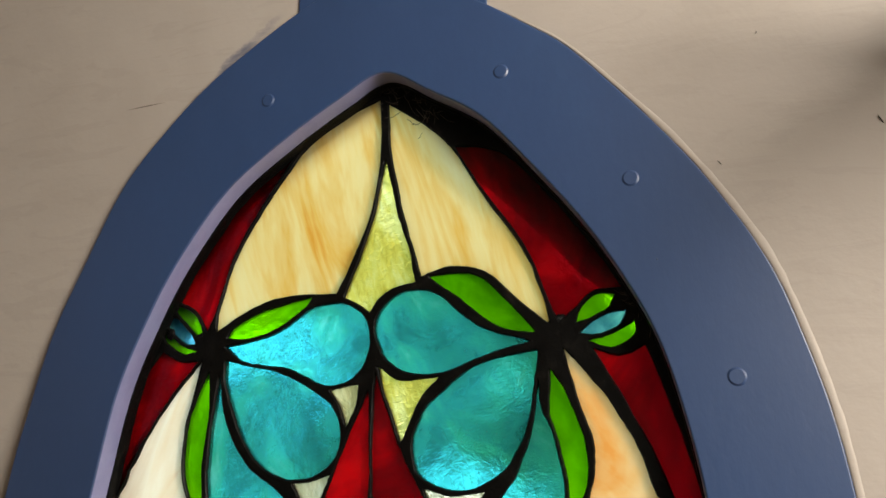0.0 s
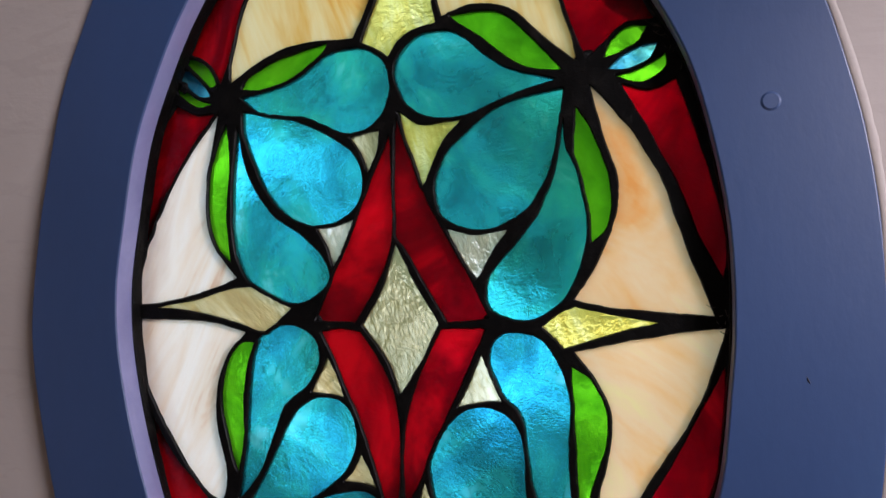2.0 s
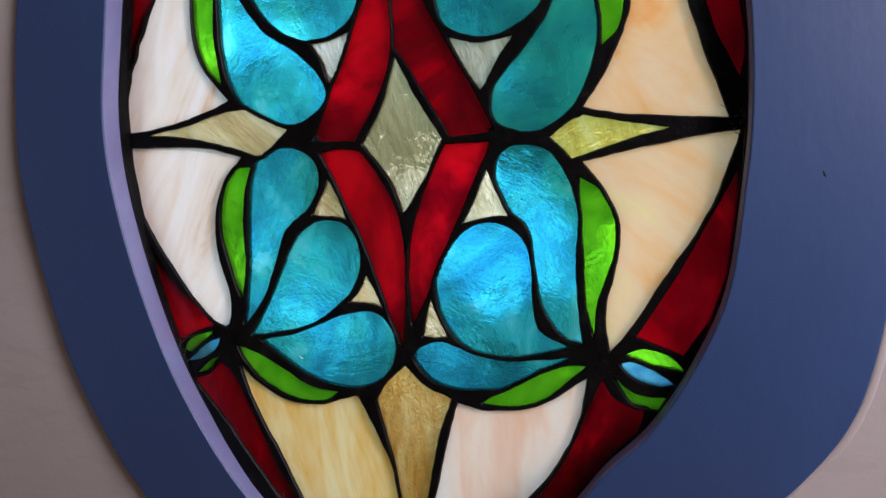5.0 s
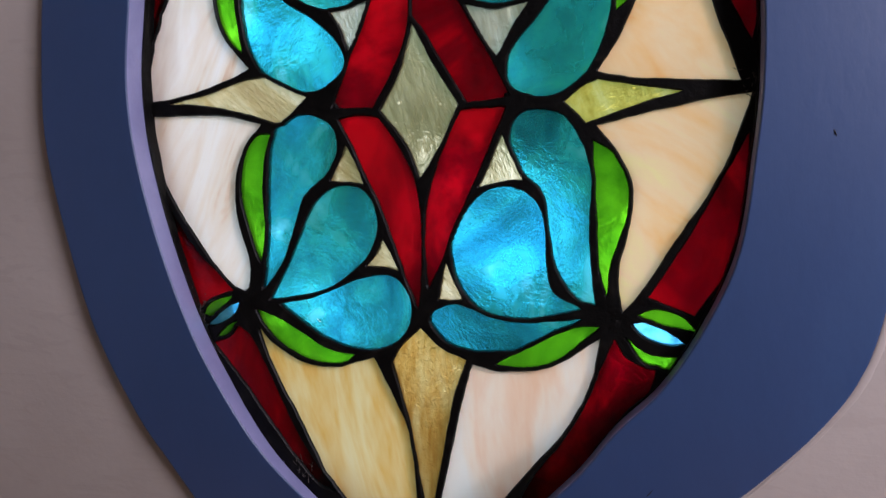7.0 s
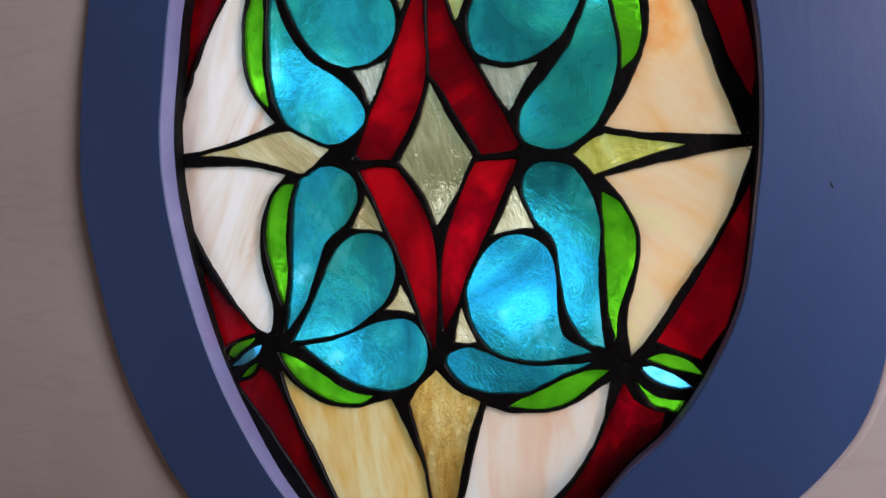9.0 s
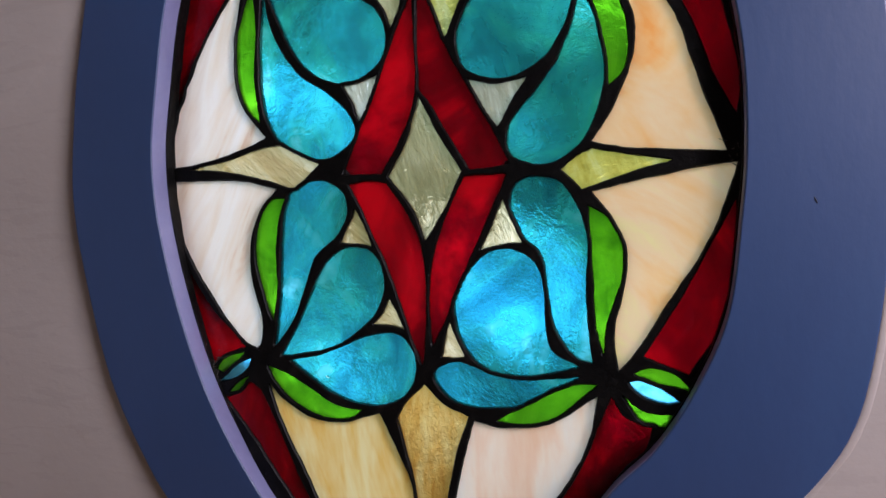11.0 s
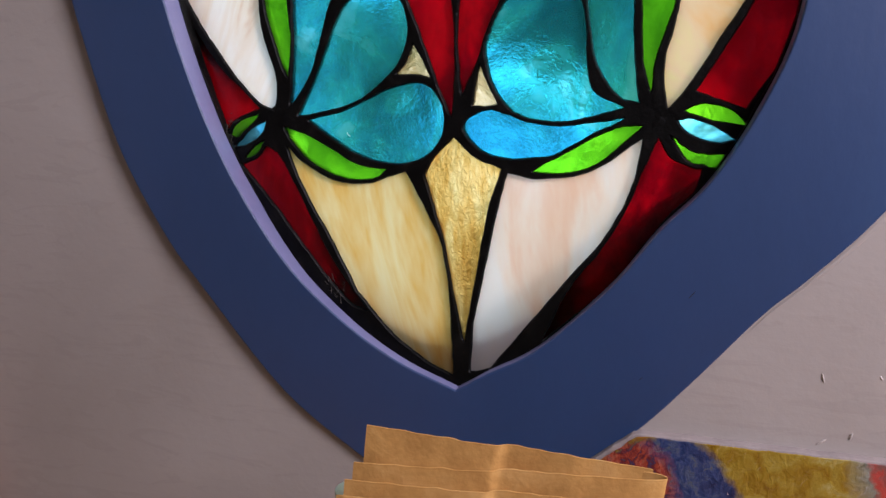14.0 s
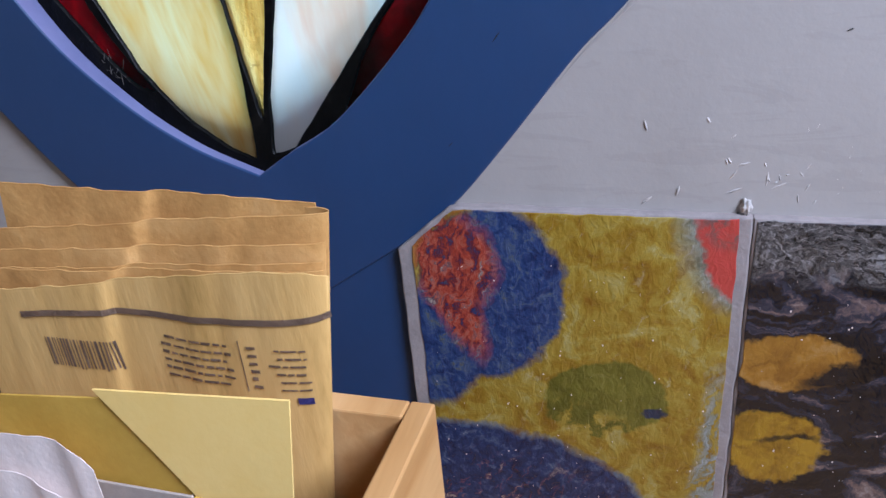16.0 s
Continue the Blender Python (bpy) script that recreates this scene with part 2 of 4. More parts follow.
def pour(n, warp=0.026):
    """Coordinates in metres, stirred as poured paint is."""
    a = n.node("ShaderNodeTexNoise", {"Vector": n.coord, "Scale": 26.0, "Detail": 5.0}).outputs["Color"]
    a = n.node("ShaderNodeVectorMath", {0: a, 1: (0.5, 0.5, 0.5)}, op="SUBTRACT").outputs[0]
    a = n.node("ShaderNodeVectorMath", {0: a, 1: (warp, warp, warp)}, op="MULTIPLY").outputs[0]
    b = n.node("ShaderNodeTexNoise", {"Vector": n.coord, "Scale": 260.0, "Detail": 3.0}).outputs["Color"]
    b = n.node("ShaderNodeVectorMath", {0: b, 1: (0.5, 0.5, 0.5)}, op="SUBTRACT").outputs[0]
    b = n.node("ShaderNodeVectorMath", {0: b, 1: (0.006, 0.006, 0.006)}, op="MULTIPLY").outputs[0]
    v = n.node("ShaderNodeVectorMath", {0: n.coord, 1: a}, op="ADD").outputs[0]
    return n.node("ShaderNodeVectorMath", {0: v, 1: b}, op="ADD").outputs[0]


def spot(n, v, x, z, rx, rz, turn=0.0, soft=0.06):
    """A mask of an oval of paint, in mm from the window's middle."""
    d = n.node("ShaderNodeVectorMath", {0: v, 1: (x / 1000, 0.0, MID + z / 1000)}, op="SUBTRACT").outputs[0]
    d = n.node("ShaderNodeMapping", {"Vector": d, "Rotation": (0, radians(turn), 0)}).outputs[0]
    d = n.node("ShaderNodeVectorMath", {0: d, 1: (1000 / rx, 0.0, 1000 / rz)}, op="MULTIPLY").outputs[0]
    d = n.node("ShaderNodeVectorMath", {0: d}, op="LENGTH").outputs["Value"]
    return n.node("ShaderNodeMapRange", {"Value": d, "From Min": 1 - soft, "From Max": 1 + soft, "To Min": 1.0, "To Max": 0.0}).outputs[0]


def both(n, a, b):
    return n.node("ShaderNodeMath", {0: a, 1: b}, op="MULTIPLY").outputs[0]


def above(n, fac, low, high):
    return n.node("ShaderNodeMapRange", {"Value": fac, "From Min": low, "From Max": high, "To Min": 0.0, "To Max": 1.0}).outputs[0]


def impasto(n, colour, rough=0.2):
    ridge = n.noise(n.scaled((1, 1, 0.6), False), 170, 4.0, 0.6, 0.8)
    lumps = n.noise(n.coord, 700, 2.0, 0.6)
    normal = n.bump(lumps, 0.25, 0.0005, n.bump(ridge, 0.6, 0.0022))
    return n.plain(colour, rough, normal)


MID = 1.2          # height of the window's middle
n = Nodes("cream_wall_paint")
broad, small = n.noise(n.coord, 3.2, 5.0, 0.55, 0.4), n.noise(n.coord, 120, 3.0, 0.6)
brush = n.noise(n.node("ShaderNodeMapping", {"Vector": n.coord, "Rotation": (0, radians(24), 0), "Scale": (0.5, 1.0, 2.4)}).outputs[0], 26.0, 4.0, 0.6, 1.2)
colour = n.ramp(broad, (0.3, (0.32, 0.285, 0.255)), (0.55, (0.38, 0.345, 0.315)), (0.75, (0.42, 0.385, 0.355)))
colour = n.mix(both(n, above(n, brush, 0.56, 0.60), n.node("ShaderNodeMath", {0: 0.16, 1: 0.0}).outputs[0]), colour, (0.27, 0.24, 0.215))
v = pour(n, 0.02)
for x, z, rx, rz, turn in ((-150, 370, 46, 5, 47), (-110, 411, 28, 4.5, 42)):
    colour = n.mix(both(n, spot(n, v, x, z, rx, rz, turn, 0.6), above(n, brush, 0.32, 0.62)), colour, (0.10, 0.11, 0.16))
colour = n.mix(spot(n, n.coord, -206, 372, 15, 0.5, 3, 0.4), colour, (0.12, 0.10, 0.09))
WALL = n.plain(colour, 0.62, n.bump(small, 0.35, 0.0007, n.bump(brush, 0.18, 0.0008, n.bump(broad, 0.35, 0.0028))))

n = Nodes("ochre_indigo_painting")
v = pour(n)
grain, cloud, vein = n.noise(v, 240, 4, 0.65), n.noise(v, 45, 4, 0.6, 1.0), n.noise(n.node("ShaderNodeMapping", {"Vector": n.node("ShaderNodeMapping", {"Vector": v, "Rotation": (0, radians(-24), 0)}).outputs[0], "Scale": (2.2, 1.0, 0.7)}).outputs[0], 42, 5, 0.62, 2.2)
mott = n.noise(v, 95, 5, 0.65, 1.2)
ochre = n.ramp(cloud, (0.3, (0.20, 0.095, 0.006)), (0.45, (0.27, 0.165, 0.012)), (0.58, (0.33, 0.235, 0.03)), (0.72, (0.40, 0.34, 0.12)))
ochre = n.mix(both(n, above(n, grain, 0.55, 0.8), n.node("ShaderNodeMath", {0: 0.2, 1: 0.0}).outputs[0]), ochre, (0.34, 0.30, 0.16))
indigo = n.ramp(mott, (0.3, (0.010, 0.018, 0.07)), (0.5, (0.028, 0.052, 0.15)), (0.62, (0.07, 0.095, 0.15)), (0.72, (0.12, 0.10, 0.03)), (0.85, (0.30, 0.30, 0.28)))
deep = n.ramp(mott, (0.35, (0.006, 0.010, 0.04)), (0.55, (0.020, 0.036, 0.11)), (0.68, (0.07, 0.10, 0.17)), (0.8, (0.34, 0.34, 0.36)))
coral = n.ramp(vein, (0.3, (0.03, 0.010, 0.02)), (0.42, (0.12, 0.02, 0.025)), (0.50, (0.32, 0.05, 0.025)), (0.57, (0.36, 0.11, 0.07)), (0.62, (0.10, 0.05, 0.07)), (0.68, (0.42, 0.34, 0.26)))
pale = n.ramp(vein, (0.35, (0.12, 0.13, 0.10)), (0.55, (0.24, 0.25, 0.20)), (0.75, (0.38, 0.40, 0.42)))
olive = n.ramp(cloud, (0.3, (0.09, 0.08, 0.008)), (0.6, (0.16, 0.14, 0.018)), (0.8, (0.22, 0.19, 0.05)))
ochre = n.mix(both(n, above(n, vein, 0.62, 0.70), n.node("ShaderNodeMath", {0: 0.3, 1: 0.0}).outputs[0]), ochre, (0.50, 0.47, 0.34))
colour = ochre
colour = n.mix(spot(n, v, 152, -425, 47, 62, -12, 0.05), colour, indigo)
colour = n.mix(spot(n, v, 112, -470, 34, 46, 0, 0.08), colour, indigo)
colour = n.mix(both(n, spot(n, v, 131, -402, 27, 36, 0, 0.2), above(n, vein, 0.30, 0.42)), colour, coral)
colour = n.mix(both(n, spot(n, v, 132, -438, 13, 34, 22, 0.3), above(n, vein, 0.32, 0.42)), colour, coral)
colour = n.mix(spot(n, v, 224, -496, 41, 27, 4, 0.04), colour, olive)
colour = n.mix(both(n, spot(n, v, 215, -515, 26, 14, -10, 0.3), above(n, cloud, 0.45, 0.55)), colour, ochre)
colour = n.mix(both(n, spot(n, v, 150, -624, 122, 98, -8, 0.02), above(n, cloud, 0.4, 0.55)), colour, (0.22, 0.24, 0.25))
colour = n.mix(spot(n, v, 150, -626, 122, 98, -8, 0.04), colour, deep)
colour = n.mix(both(n, spot(n, v, 150, -590, 70, 30, 0, 0.5), above(n, vein, 0.56, 0.66)), colour, coral)
colour = n.mix(spot(n, v, 314, -370, 51, 56, 0, 0.12), colour, pale)
colour = n.mix(spot(n, v, 312, -372, 41, 47, 0, 0.04), colour, (0.44, 0.06, 0.045))
colour = n.mix(both(n, spot(n, v, 288, -368, 16, 18, 0, 0.3), above(n, cloud, 0.4, 0.5)), colour, (0.16, 0.09, 0.08))
colour = n.mix(both(n, spot(n, v, 291, -545, 10, 72, 0, 0.3), above(n, vein, 0.42, 0.52)), colour, pale)
colour = n.mix(spot(n, v, 257, -503, 6, 5, 0, 0.2), colour, (0.02, 0.03, 0.06))
PAINTING = impasto(n, colour)

n = Nodes("black_marbled_painting")
v = pour(n, 0.03)
flow = n.node("ShaderNodeMapping", {"Vector": v, "Scale": (1.0, 1.0, 2.0)}).outputs[0]
vein, grain, cloud = n.noise(flow, 19, 6, 0.6, 2.2), n.noise(v, 300, 3, 0.6), n.noise(v, 50, 4, 0.6, 1.0)
colour = n.ramp(vein, (0.35, (0.004, 0.004, 0.006)), (0.50, (0.012, 0.012, 0.018)), (0.57, (0.035, 0.036, 0.055)), (0.64, (0.15, 0.105, 0.095)), (0.72, (0.30, 0.26, 0.25)))
greys = n.ramp(n.noise(flow, 90, 5, 0.7, 2.0), (0.38, (0.01, 0.01, 0.01)), (0.52, (0.10, 0.09, 0.085)), (0.7, (0.34, 0.32, 0.31)))
colour = n.mix(spot(n, v, 350, -382, 120, 17, 0, 0.3), colour, greys)
amber = n.ramp(cloud, (0.3, (0.22, 0.10, 0.012)), (0.5, (0.32, 0.16, 0.02)), (0.7, (0.38, 0.22, 0.07)))
sap = n.ramp(cloud, (0.3, (0.16, 0.075, 0.006)), (0.6, (0.36, 0.21, 0.012)))
colour = n.mix(spot(n, v, 326, -455, 36, 19, 6, 0.06), colour, amber)
colour = n.mix(spot(n, v, 326, -519, 29, 28, -20, 0.05), colour, sap)
colour = n.mix(both(n, spot(n, v, 335, -512, 17, 2.2, 14, 0.5), above(n, vein, 0.2, 0.5)), colour, (0.006, 0.006, 0.008))
colour = n.mix(spot(n, v, 352, -462, 14, 5, 30, 0.3), colour, (0.012, 0.010, 0.012))
colour = n.mix(above(n, grain, 0.70, 0.76), colour, (0.30, 0.30, 0.32))
DARK_PAINTING = impasto(n, colour, 0.18)


# ---- building helpers ----
FACE = -0.030      # front of the blue surround
WALL_Y = -0.0235    # room side of the wall


def outline(text, steps=6):
    """A closed smooth line through points in mm from the window's middle; * marks a sharp corner."""
    pts = [(w[0] == "*", np.array([float(c) for c in w.strip("*").split(",")]) / 1000) for w in text.split()]
    first = next((i for i, p in enumerate(pts) if p[0]), None)
    if first is not None:
        pts = pts[first:] + pts[:first]
    count, out = len(pts), []
    for i in range(count):
        (c1, p1), (c2, p2) = pts[i], pts[(i + 1) % count]
        p0 = p1 - (p2 - p1) * 0.6 if c1 else pts[i - 1][1]
        p3 = p2 + (p2 - p1) * 0.6 if c2 else pts[(i + 2) % count][1]
        m1 = (p2 - p0) / 2 if not c1 else (p2 - p1)
        m2 = (p3 - p1) / 2 if not c2 else (p2 - p1)
        reach = np.linalg.norm(p2 - p1)
        m1, m2 = (m * min(1.0, 1.3 * reach / (np.linalg.norm(m) + 1e-9)) for m in (m1, m2))
        for k in range(steps):
            s = k / steps
            out.append(p1 * (2 * s**3 - 3 * s**2 + 1) + m1 * (s**3 - 2 * s**2 + s) + p2 * (3 * s**2 - 2 * s**3) + m2 * (s**3 - s**2))
    out = np.array(out)
    turn = np.sum(out[:, 0] * np.roll(out[:, 1], -1) - np.roll(out[:, 0], -1) * out[:, 1])
    return out if turn > 0 else out[::-1]


def grown(loop, by):
    """The loop (anticlockwise) pushed outwards."""
    ahead = np.roll(loop, -1, 0) - np.roll(loop, 1, 0)
    ahead /= np.linalg.norm(ahead, axis=1)[:, None] + 1e-9
    return loop + by * np.stack([ahead[:, 1], -ahead[:, 0]], 1)


def uneven(loop, by, scale):
    """The loop with a hand-made wobble."""
    return np.array([p + by * np.array(noise.noise_vector(Vector((p[0] * scale, p[1] * scale, scale))))[:2] for p in loop])


def sheet(loops, y0, y1, bevel=0.0, bow=False, smooth=35, base=MID):
    """A mesh of an upright plate from y0 (front) to y1 with an outer loop and holes; edges rounded by bevel."""
    data = bpy.data.curves.new("plate", "CURVE")
    data.dimensions, data.fill_mode = "2D", "BOTH"
    data.extrude, data.bevel_depth, data.bevel_resolution, data.offset = (y1 - y0) / 2 - bevel, bevel, 2, -bevel
    for loop in loops:
        s = data.splines.new("POLY")
        s.points.add(len(loop) - 1)
        s.points.foreach_set("co", [c for p in loop for c in (p[0], p[1], 0.0, 1.0)])
        s.use_cyclic_u = True
    temp = new("plate", data)
    bpy.context.view_layer.update()
    mesh = bpy.data.meshes.new_from_object(temp.evaluated_get(bpy.context.evaluated_depsgraph_get()))
    bpy.data.objects.remove(temp)
    bpy.data.curves.remove(data)
    co = np.empty(len(mesh.vertices) * 3)
    mesh.vertices.foreach_get("co", co)
    co = co.reshape(-1, 3)
    z = co[:, 1] + base
    y = (y0 + y1) / 2 - co[:, 2]
    if bow:
        y = y + sag(z)
    mesh.vertices.foreach_set("co", np.stack([co[:, 0], y, z], 1).ravel())
    mesh.shade_smooth()
    mesh.set_sharp_from_angle(angle=radians(smooth))
    mesh.materials.clear()
    return mesh


def sag(z):
    """How far the leaded panel bows into the room towards its foot."""
    return -0.018 * np.maximum(0.0, (1.19 - np.asarray(z)) / 0.334) ** 1.5


def thing(name, at, label, category, group="", kind=""):
    ob = new(name)
    ob.location = at
    ob.empty_display_size = 0.05
    return tagged(ob, label, category, group, kind)


def part(name, mesh, material, parent=None, label=""):
    """Links a mesh (or bmesh), given in world metres, as one object under its thing."""
    if isinstance(mesh, bmesh.types.BMesh):
        bm, mesh = mesh, bpy.data.meshes.new(name)
        bm.to_mesh(mesh)
        bm.free()
    if material is not None:
        mesh.materials.clear()
        mesh.materials.append(material)
    ob = new(name, mesh)
    if parent is not None:
        ob.parent = parent
        if parent.type == "EMPTY":
            ob.matrix_parent_inverse = Matrix.Translation(-parent.location)
    return tagged(ob, label)


def block(x0, x1, y0, y1, z0, z1, bevel=0.0, segments=2):
    bm = bmesh.new()
    bmesh.ops.create_cube(bm, size=1, matrix=Matrix.Translation(((x0 + x1) / 2, (y0 + y1) / 2, (z0 + z1) / 2)) @ Matrix.Diagonal((x1 - x0, y1 - y0, z1 - z0, 1)))
    if bevel:
        bmesh.ops.bevel(bm, geom=bm.edges[:], offset=bevel, segments=segments, affect="EDGES", profile=0.5)
    return bm


def box_loop(x0, x1, z0, z1):
    return np.array([(x0, z0), (x1, z0), (x1, z1), (x0, z1)])


def structure(name, mesh, material, label, category):
    return tagged(part(name, mesh, material), label, category, kind="structure")


# ---- the room ----
OPENING = outline("15,368 53,347 92,321 128,279 162,234 188,190 205,152 217,105 225,55 227,0 224,-45 216,-108 196,-158 171,-199 143,-229 113,-268 65,-314 28,-336 "
                  "*4,-351 -42,-332 -87,-302 -131,-258 -173,-187 -200,-112 -216,-40 -219,15 -212,67 -201,126 -184,173 -158,226 -117,283 -69,321 -21,351")
RIM = outline("20,462 60,436 98,413 126,392 156,368 194,324 228,280 255,237 276,195 290,148 300,102 306,50 308,-10 305,-80 296,-147 284,-186 262,-220 230,-256 207,-279 "
              "169,-326 133,-367 95,-397 46,-429 5,-455 -40,-436 -76,-416 -142,-366 -211,-280 -236,-245 -269,-178 -290,-97 -301,-20 -294,60 -284,114 -269,177 -246,233 -215,299 "
              "-176,347 -141,381 -105,407 -62,434 -20,455")


def wall_y(x):
    """The plaster lies a little deeper on one side of the window than on the other."""
    return -0.0245 - 0.005 * max(-1.0, min(1.0, x / 0.22))


inner = sheet([box_loop(-1.8, 0.96, -MID, 2.5 - MID), grown(OPENING, 0.002)], WALL_Y, 0.008)
for w in inner.vertices:
    if w.co.y < -0.01:
        w.co.y = wall_y(w.co.x)
structure("wall_north", inner, WALL, "cream painted plaster wall with an arched window opening", "wall")
# outer hole drawn in, most at foot and upper right, to shade the edge panes
sill = grown(OPENING, 1.0) - OPENING
sill = OPENING + sill * (-0.012 + 0.014 * np.clip((OPENING[:, :1] - 0.1) / 0.08, 0, 1))
sill[:, 1] += 0.018 * np.clip((-0.18 - sill[:, 1]) / 0.12, 0, 1)
corner = np.clip((sill[:, 0] - 0.02) / 0.06, 0, 1) * np.clip((sill[:, 1] - 0.16) / 0.06, 0, 1)
sill -= 0.022 * corner[:, None] * np.array([0.8, 0.6])
outer = sheet([box_loop(-1.8, 0.96, -MID, 2.5 - MID), sill], 0.0085, 0.015)
structure("wall_north_outside", outer, PLAIN, "rough outer layer of the wall, its hole drawn in to shade the glass edges", "wall")
# two added slabs that block light behind the foot panes
for name, level, y0, y1, rise in (("window_ledge", -0.2, -0.0005, 0.0082, 0.022), ("lower_window_ledge", -0.245, -0.0078, -0.0007, 0.024)):
    low = OPENING[OPENING[:, 1] < level]
    low = np.roll(low, -int(np.argmax(np.linalg.norm(np.roll(low, -1, 0) - low, axis=1))) - 1, 0)
    raised = low + np.stack([0 * low[:, 0], 0.004 + rise * np.clip((level - low[:, 1]) / 0.06, 0, 1)], 1)
    structure(name, sheet([np.concatenate([low, raised[::-1]])], y0, y1), MORTAR, "slab added behind the foot of the glass to darken it", "ledge")
structure("wall_south", block(-1.8, 0.96, -2.75, -2.65, 0, 2.5), PLAIN, "plain plaster wall behind the camera", "wall")
structure("wall_west", block(-1.9, -1.8, -2.75, 0.11, 0, 2.5), PLAIN, "plain plaster side wall", "wall")
east = bmesh.new()
for y0, y1, z0, z1 in ((-2.75, -1.5, 0, 2.5), (-0.4, 0.11, 0, 2.5), (-1.5, -0.4, 0, 1.2), (-1.5, -0.4, 2.3, 2.5)):
    bmesh.ops.create_cube(east, size=1, matrix=Matrix.Translation((1.01, (y0 + y1) / 2, (z0 + z1) / 2)) @ Matrix.Diagonal((0.1, y1 - y0, z1 - z0, 1)))
structure("wall_east", east, PLAIN, "plain plaster side wall with a daylight opening", "wall")
# added block, out of view, that shades the wall's upper right
structure("wall_ledge", block(0.425, 0.959, -0.27, -0.03, 1.515, 1.570, 0.004), PLAIN, "unseen plain block added to shade the upper right wall", "wall")
structure("ceiling", block(-1.9, 1.06, -2.75, 0.11, 2.5, 2.6), PLAIN, "plain pale ceiling", "ceiling")
structure("floor", block(-1.9, 1.06, -2.75, 0.11, -0.1, 0.0), FLOOR, "brown boarded floor", "floor")
structure("ground", block(-120, 120, -120, 160, -0.35, -0.3), grained("pale_paving", ((0.3, (0.42, 0.42, 0.40)), (0.7, (0.55, 0.54, 0.51))), 1.5, 0.8), "pale ground outside the window", "ground")

# the garden outside, a blur of leaves and bright sky
n = Nodes("garden_distance")
v = n.scaled((1, 1, 1), False)
patch = n.noise(v, 1.3, 9.0, 0.68, 0.6)
place = n.node("ShaderNodeSeparateXYZ", {0: v}).outputs[0]
lean = n.node("ShaderNodeMapRange", {"Value": place, "From Min": -2.4, "From Max": -0.9, "To Min": 0.002, "To Max": -0.010}).outputs[0]
patch = n.node("ShaderNodeMath", {0: patch, 1: lean}, op="ADD").outputs[0]
colour = n.ramp(patch, (0.36, (0.03, 0.05, 0.03)), (0.46, (0.14, 0.19, 0.12)), (0.54, (0.40, 0.48, 0.40)), (0.57, (0.80, 0.92, 0.95)), (0.60, (1.3, 1.45, 1.55)), (0.72, (2.1, 2.3, 2.5)))
tint = n.ramp(n.noise(v, 0.9, 4.0, 0.6, 0.4), (0.42, (0.8, 1.0, 1.3)), (0.52, (0.95, 1.0, 1.0)), (0.62, (1.12, 1.03, 0.58)))
colour = n.mix(1.0, colour, tint, "MULTIPLY")
GARDEN = n.finish(n.node("ShaderNodeEmission", {"Color": colour, "Strength": 2.65}).outputs[0])
structure("backdrop", block(-9, 4.4, 5.0, 5.05, -0.3, 4.2), GARDEN, "blurred garden and bright sky outside", "backdrop")

structure("window_post", block(-0.062, 0.098, -0.0275, WALL_Y + 0.001, MID + 0.385, 2.5, 0.0008), BLUE, "slate blue painted upright board above the window surround", "trim")
structure("lower_window_post", block(-0.062, 0.098, -0.0275, WALL_Y + 0.001, 0.0, MID - 0.37, 0.0008), BLUE, "slate blue painted upright board below the window surround", "trim")
structure("door_trim", block(-0.56, -0.497, -0.05, WALL_Y, 0, 2.1, 0.004), ORANGE_WOOD, "orange stained wooden trim on the wall", "trim")

# ---- the window ----
surround = thing("window_surround", (0.005, FACE, MID - 0.455), "slate blue painted pointed-oval wooden window surround", "window surround")
part("ring", sheet([RIM, OPENING], FACE, WALL_Y + 0.002, 0.0012), BLUE, surround)
part("reveal", sheet([grown(OPENING, 0.0035), grown(OPENING, -0.0002)], FACE + 0.0012, FACE + 0.0185, 0.0002), REVEAL, surround, "pale lavender painted reveal")
part("putty", sheet([grown(OPENING, 0.0035), uneven(grown(OPENING, -0.0012), 0.0012, 60)], FACE + 0.0175, 0.006, 0.0002), LEAD, surround, "cracked black putty round the glass")
for x, z in ((0.108, 1.554), (0.195, 1.461), (0.249, 1.327), (-0.084, 1.558)):
    bm = bmesh.new()
    bmesh.ops.create_cone(bm, cap_ends=True, segments=20, radius1=0.0062, radius2=0.0045, depth=0.0011, matrix=Matrix.Translation((x, FACE - 0.0003, z)) @ pose(0, 0, 0, 90, 0, 0))
    part("screw_cap", bm, BLUE, surround)

window = thing("stained_glass_window", (0.004, -0.018, MID - 0.351), "leaded stained glass panel with teal petals, ruby spires and cream panes", "window")
PANES = []


def pane(name, colour, text):
    """One piece of glass of the panel's drawing, in mm from its middle."""
    PANES.append((name, colour, uneven(uneven(outline(text, 8), 0.0007, 70), 0.0004, 260)))


pane("crown_pane", "cream", "*3,359 -47,337 -84,295 -117,242 -132,198 *-134,176 -108,191 -76,201 *-31,201 -15,234 -3,267 3,305")
pane("crown_pane", "cream", "*10,354 34,337 58,315 84,275 113,230 126,196 *133,169 120,180 89,209 72,215 57,216 *38,210 30,237 20,275 13,313")
pane("spear_pane", "lemon", "*8,307 18,261 27,233 *33,206 17,203 4,195 *-3,185 -11,191 *-24,197 -12,227 -0,263")
pane("leaf_pane", "green", "*-124,170 -117,179 -93,190 *-51,199 -63,185 -82,175 -106,169")
pane("leaf_pane", "green", "*43,209 61,210 81,207 97,193 *122,164 103,167 87,175 68,191")
